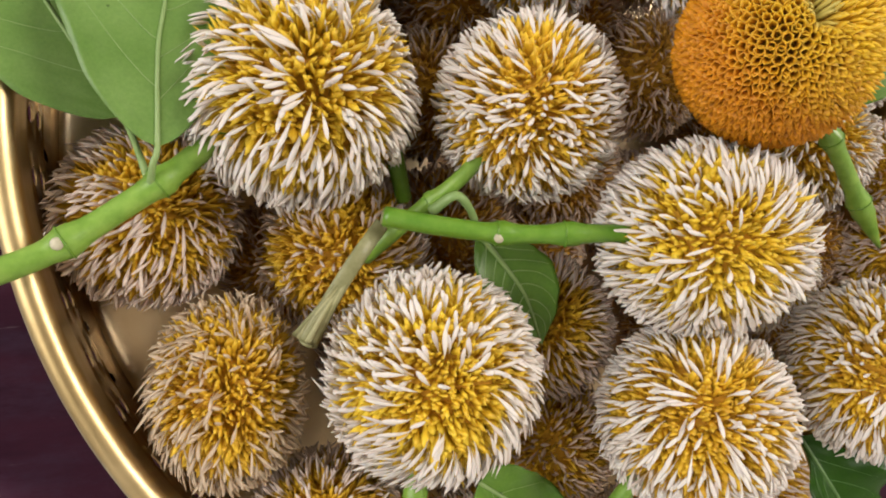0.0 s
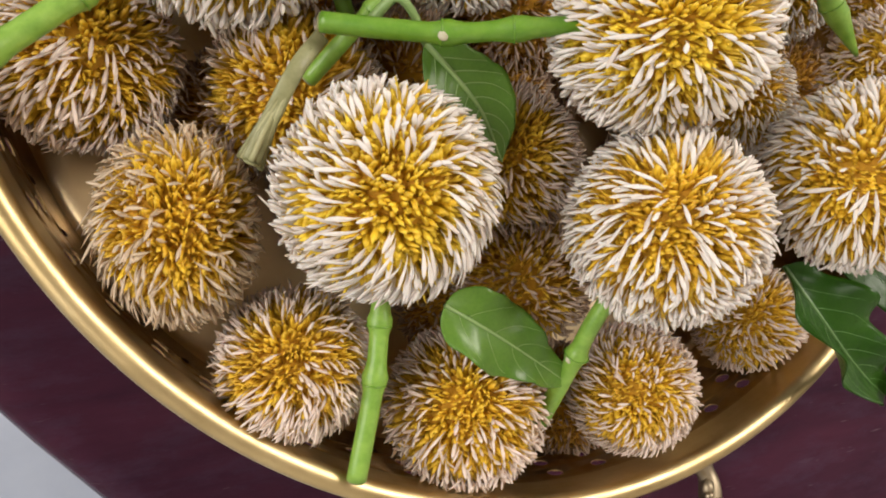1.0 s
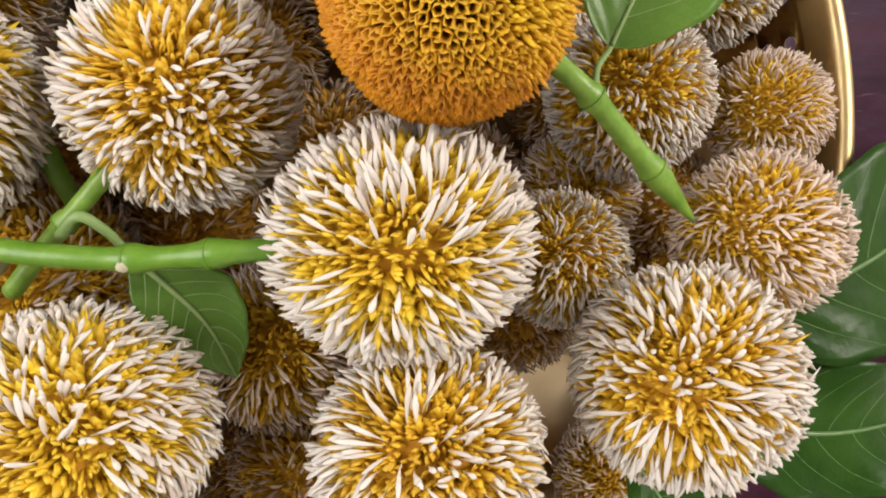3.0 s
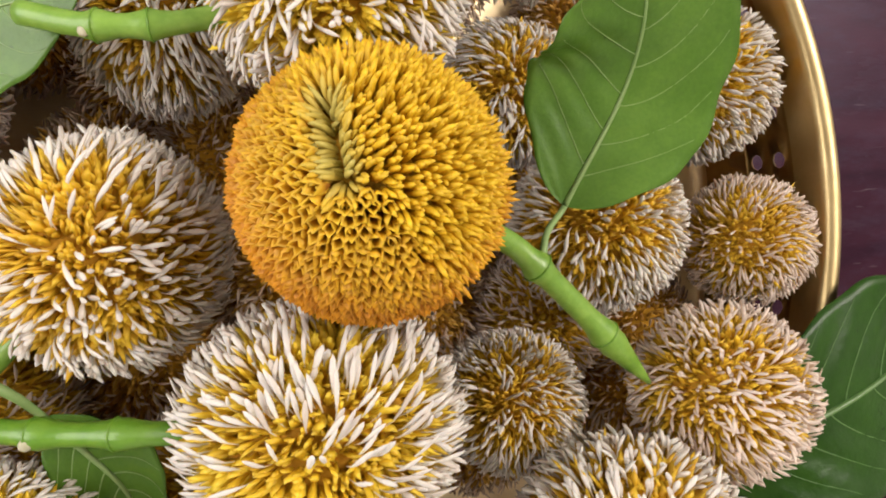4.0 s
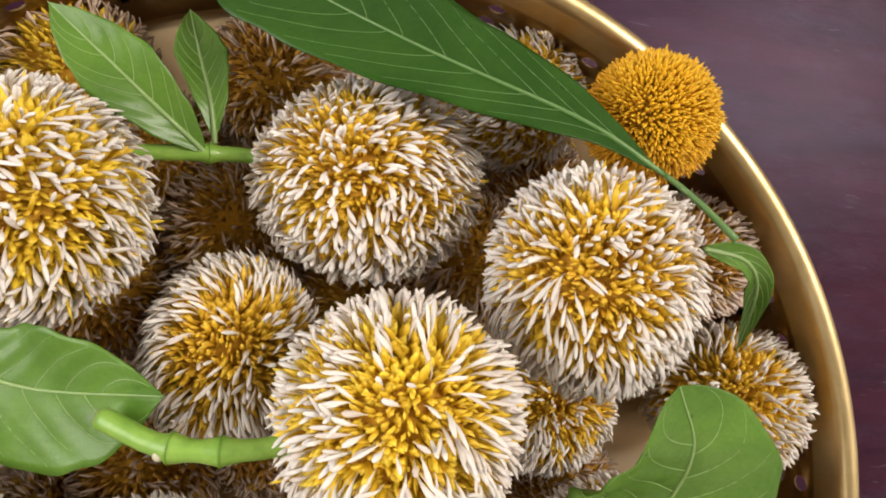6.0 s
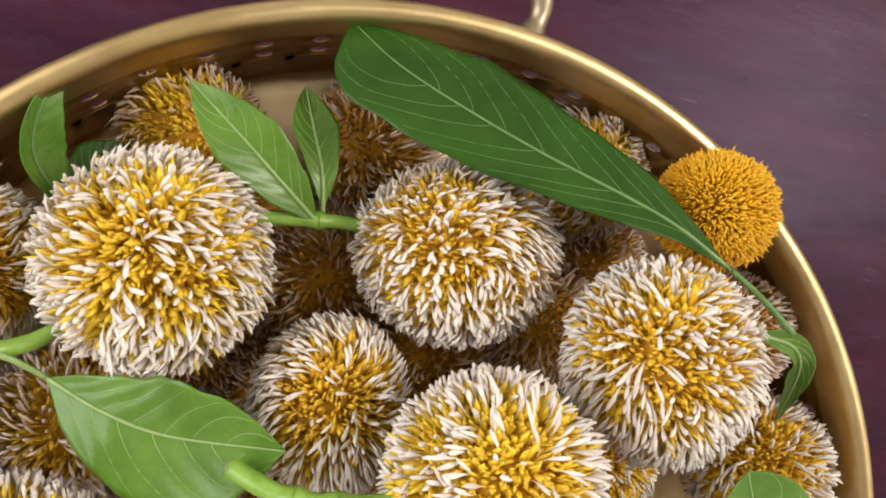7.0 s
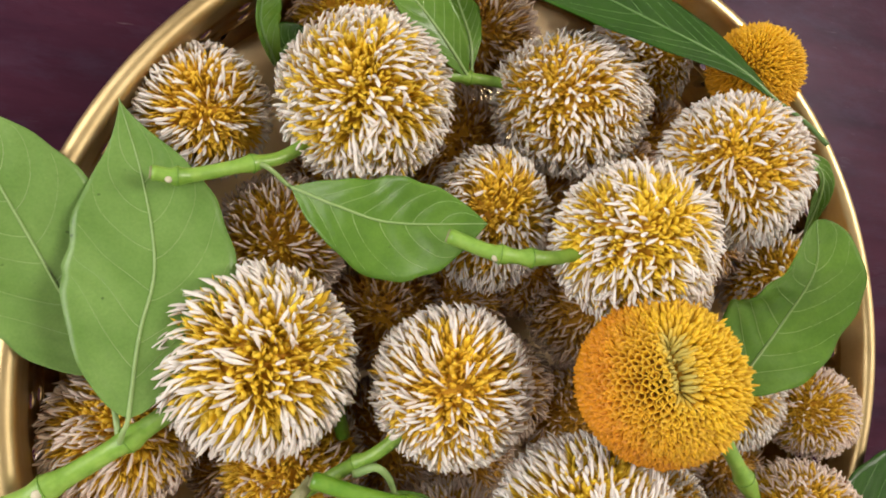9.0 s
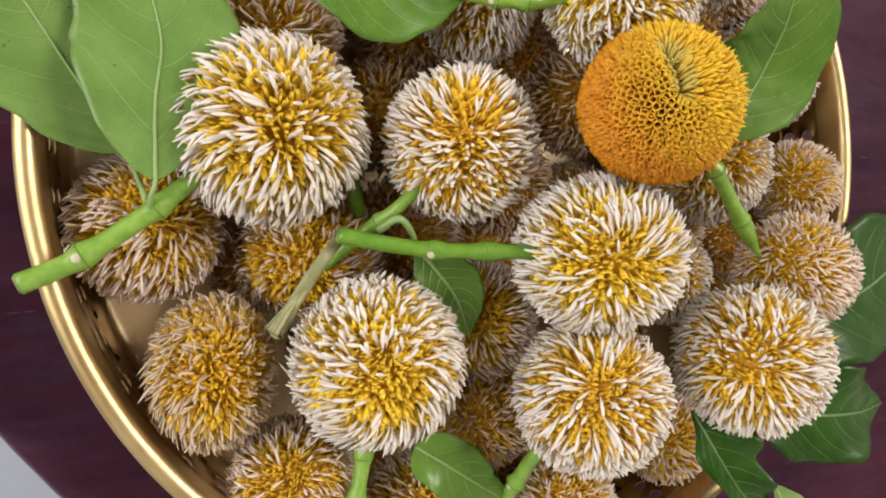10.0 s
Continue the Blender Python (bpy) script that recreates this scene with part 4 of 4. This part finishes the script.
    return ob


leaf(HEADS["F1"], [(0.0502, 0.0040, 0.0885), (0.0612, 0.0262, 0.0944), (0.0595, 0.0410, 0.1050), (0.0515, 0.0535, 0.1115)], 0.0190, 0.0175, (-0.15, 0.0, 1.0), LEAF_MID, VEIN,
     petiole=[(0.0430, -0.0076, 0.0936), (0.0450, -0.0010, 0.0915)], cup=0.16, wave=0.05, peak=0.44, seed=1, point=0.62, label="broad mid-green leaf seen from its veined underside")
leaf(HEADS["A"], [(-0.1108, -0.0113, 0.0735), (-0.1105, 0.0080, 0.0725), (-0.1090, 0.0243, 0.0690), (-0.1140, 0.0450, 0.0645), (-0.1218, 0.0648, 0.0610)], 0.0200, 0.0188, (-0.05, 0.1, 1.0),
     LEAF_PALE, VEIN, petiole=[(-0.1122, -0.0188, 0.0690), (-0.1118, -0.0150, 0.0730)], cup=0.04, wave=0.05, peak=0.48, seed=2, point=1.35, label="broad pale green leaf, veined underside up")
leaf(HEADS["A"], [(-0.1175, -0.0032, 0.0610), (-0.1290, 0.0153, 0.0620), (-0.1430, 0.0379, 0.0645), (-0.1570, 0.0600, 0.0640)], 0.0200, 0.0200, (0.0, 0.0, 1.0),
     LEAF_PALE, VEIN, petiole=[(-0.1122, -0.0188, 0.0690), (-0.1145, -0.0110, 0.0660)], cup=0.02, wave=0.03, peak=0.46, seed=3, label="broad pale green leaf reaching over the rim")
leaf(HEADS["H"], [(-0.0786, 0.0482, 0.0660), (-0.0660, 0.0440, 0.0725), (-0.0530, 0.0415, 0.0765), (-0.0309, 0.0435, 0.0870)], 0.0120, 0.0150, (0.0, -0.1, 1.0), LEAF_MID, VEIN,
     petiole=[(-0.0890, 0.0526, 0.0685), (-0.0850, 0.0520, 0.0690)], cup=0.10, wave=0.06, peak=0.58, seed=4, label="green leaf bent across the flowers")
leaf(HEADS["I"], [(-0.0283, 0.0880, 0.0600), (-0.0370, 0.0960, 0.0645), (-0.0470, 0.1055, 0.0665), (-0.0576, 0.1154, 0.0640)], 0.0072, 0.0072, (0.0, 0.0, 1.0), LEAF_MID, VEIN,
     cup=0.30, wave=0.06, peak=0.55, seed=5, rib=0.0004, label="small fresh green leaf")
leaf(HEADS["I"], [(-0.0270, 0.0905, 0.0585), (-0.0285, 0.1000, 0.0590), (-0.0315, 0.1110, 0.0560), (-0.0345, 0.1216, 0.0520)], 0.0048, 0.0052, (0.15, 0.0, 1.0), LEAF_MID, VEIN,
     cup=0.25, wave=0.05, peak=0.62, seed=6, rib=0.0004, label="small fresh green leaf")
leaf(None, [(0.0600, 0.0910, 0.0860), (0.0420, 0.1000, 0.0845), (0.0110, 0.1110, 0.0775), (-0.0148, 0.1244, 0.0640), (-0.0283, 0.1350, 0.0560)], 0.0158, 0.0165, (0.0, 0.45, 1.0), LEAF_DARK, VEIN_DARK,
     petiole=[(0.0727, 0.0790, 0.0935), (0.0660, 0.0855, 0.0905)], cup=0.04, wave=0.05, peak=0.68, seed=7, veins=8,
     profile=((0, 0, 0), (0.12, 0.003, 0.004), (0.3, 0.0075, 0.0095), (0.5, 0.0108, 0.0145), (0.7, 0.0152, 0.0155), (0.84, 0.0170, 0.0110), (0.93, 0.0120, 0.0065), (1, 0, 0)), label="large glossy dark green leaf lying over flowers and rim")
leaf(None, [(-0.0845, 0.0830, 0.0500), (-0.0900, 0.0925, 0.0555), (-0.0895, 0.1020, 0.0580), (-0.0855, 0.1130, 0.0570)], 0.0035, 0.0062, (0.75, 0.0, 0.65), LEAF_MID, VEIN_DARK,
     cup=0.35, wave=0.05, peak=0.42, point=1.2, seed=8, rib=0.0004, label="small curled green leaf standing at the bowl wall")
leaf(None, [(-0.0840, 0.0860, 0.0440), (-0.0800, 0.0930, 0.0400), (-0.0740, 0.0990, 0.0370)], 0.0065, 0.0060, (0.1, 0.2, 1.0), LEAF_DARK, VEIN_DARK,
     cup=0.1, wave=0.05, peak=0.5, seed=9, rib=0.0004, label="small dark green leaf low in the bowl")
leaf(None, [(-0.0449, -0.0282, 0.0755), (-0.0390, -0.0350, 0.0755), (-0.0330, -0.0430, 0.0750), (-0.0287, -0.0540, 0.0740)], 0.0090, 0.0090, (-0.1, -0.1, 1.0), LEAF_MID, VEIN,
     petiole=[(-0.0560, -0.0235, 0.0760), (-0.0520, -0.0205, 0.0805), (-0.0480, -0.0235, 0.0790)], cup=0.12, wave=0.06, peak=0.5, seed=10, rib=0.0006, label="dark green leaf hanging between flowers")
leaf(None, [(-0.0446, -0.0842, 0.0720), (-0.0340, -0.0915, 0.0715), (-0.0230, -0.0995, 0.0690), (-0.0120, -0.1075, 0.0640)], 0.0088, 0.0085, (-0.05, 0.1, 1.0), LEAF_MID, VEIN,
     cup=0.10, wave=0.22, freq=15, peak=0.33, veins=4, seed=11, rib=0.0003, blunt=0.6, label="broken piece of green leaf on a flower")
leaf(None, [(0.0575, -0.0860, 0.0670), (0.0655, -0.1010, 0.0705), (0.0735, -0.1130, 0.0715), (0.0830, -0.1215, 0.0695), (0.0930, -0.1280, 0.0660)], 0.0112, 0.0112, (0.1, 0.0, 1.0), LEAF_DARK, VEIN_DARK,
     cup=0.62, wave=0.34, freq=17, peak=0.40, seed=12, label="curled crinkled dark green leaf hanging over the rim", blunt=0.6)
leaf(None, [(0.0905, -0.1150, 0.0715), (0.1010, -0.1300, 0.0695), (0.1130, -0.1480, 0.0630), (0.1200, -0.1650, 0.0550)], 0.0115, 0.0105, (0.2, 0.1, 1.0), LEAF_PALE, VEIN,
     cup=0.15, wave=0.15, peak=0.5, seed=15, label="pale green leaf underside hanging past the rim")
leaf(None, [(0.0900, -0.0600, 0.0600), (0.1280, -0.0520, 0.0670), (0.1680, -0.0380, 0.0600), (0.2000, -0.0200, 0.0470)], 0.0260, 0.0280, (0.05, 0.0, 1.0), LEAF_DARK, VEIN_DARK,
     cup=0.06, wave=0.10, peak=0.5, seed=13, rib=0.0007, label="broad dark green leaf spread over the rim")
leaf(None, [(0.0880, -0.0850, 0.0560), (0.1120, -0.0930, 0.0650), (0.1400, -0.0960, 0.0640), (0.1720, -0.0980, 0.0520)], 0.0200, 0.0190, (0.05, 0.0, 1.0), LEAF_DARK, VEIN_DARK,
     cup=0.08, wave=0.22, peak=0.45, seed=16, rib=0.0006, label="wavy dark green leaf spread over the rim")
leaf(None, [(0.0745, 0.0770, 0.0800), (0.0860, 0.0750, 0.0790), (0.0945, 0.0680, 0.0725), (0.0970, 0.0530, 0.0640)], 0.0034, 0.0032, (-0.5, 0.2, 0.8), LEAF_MID, VEIN,
     cup=0.4, wave=0.06, peak=0.4, seed=14, rib=0.0004, label="narrow curved green leaf at the rim")
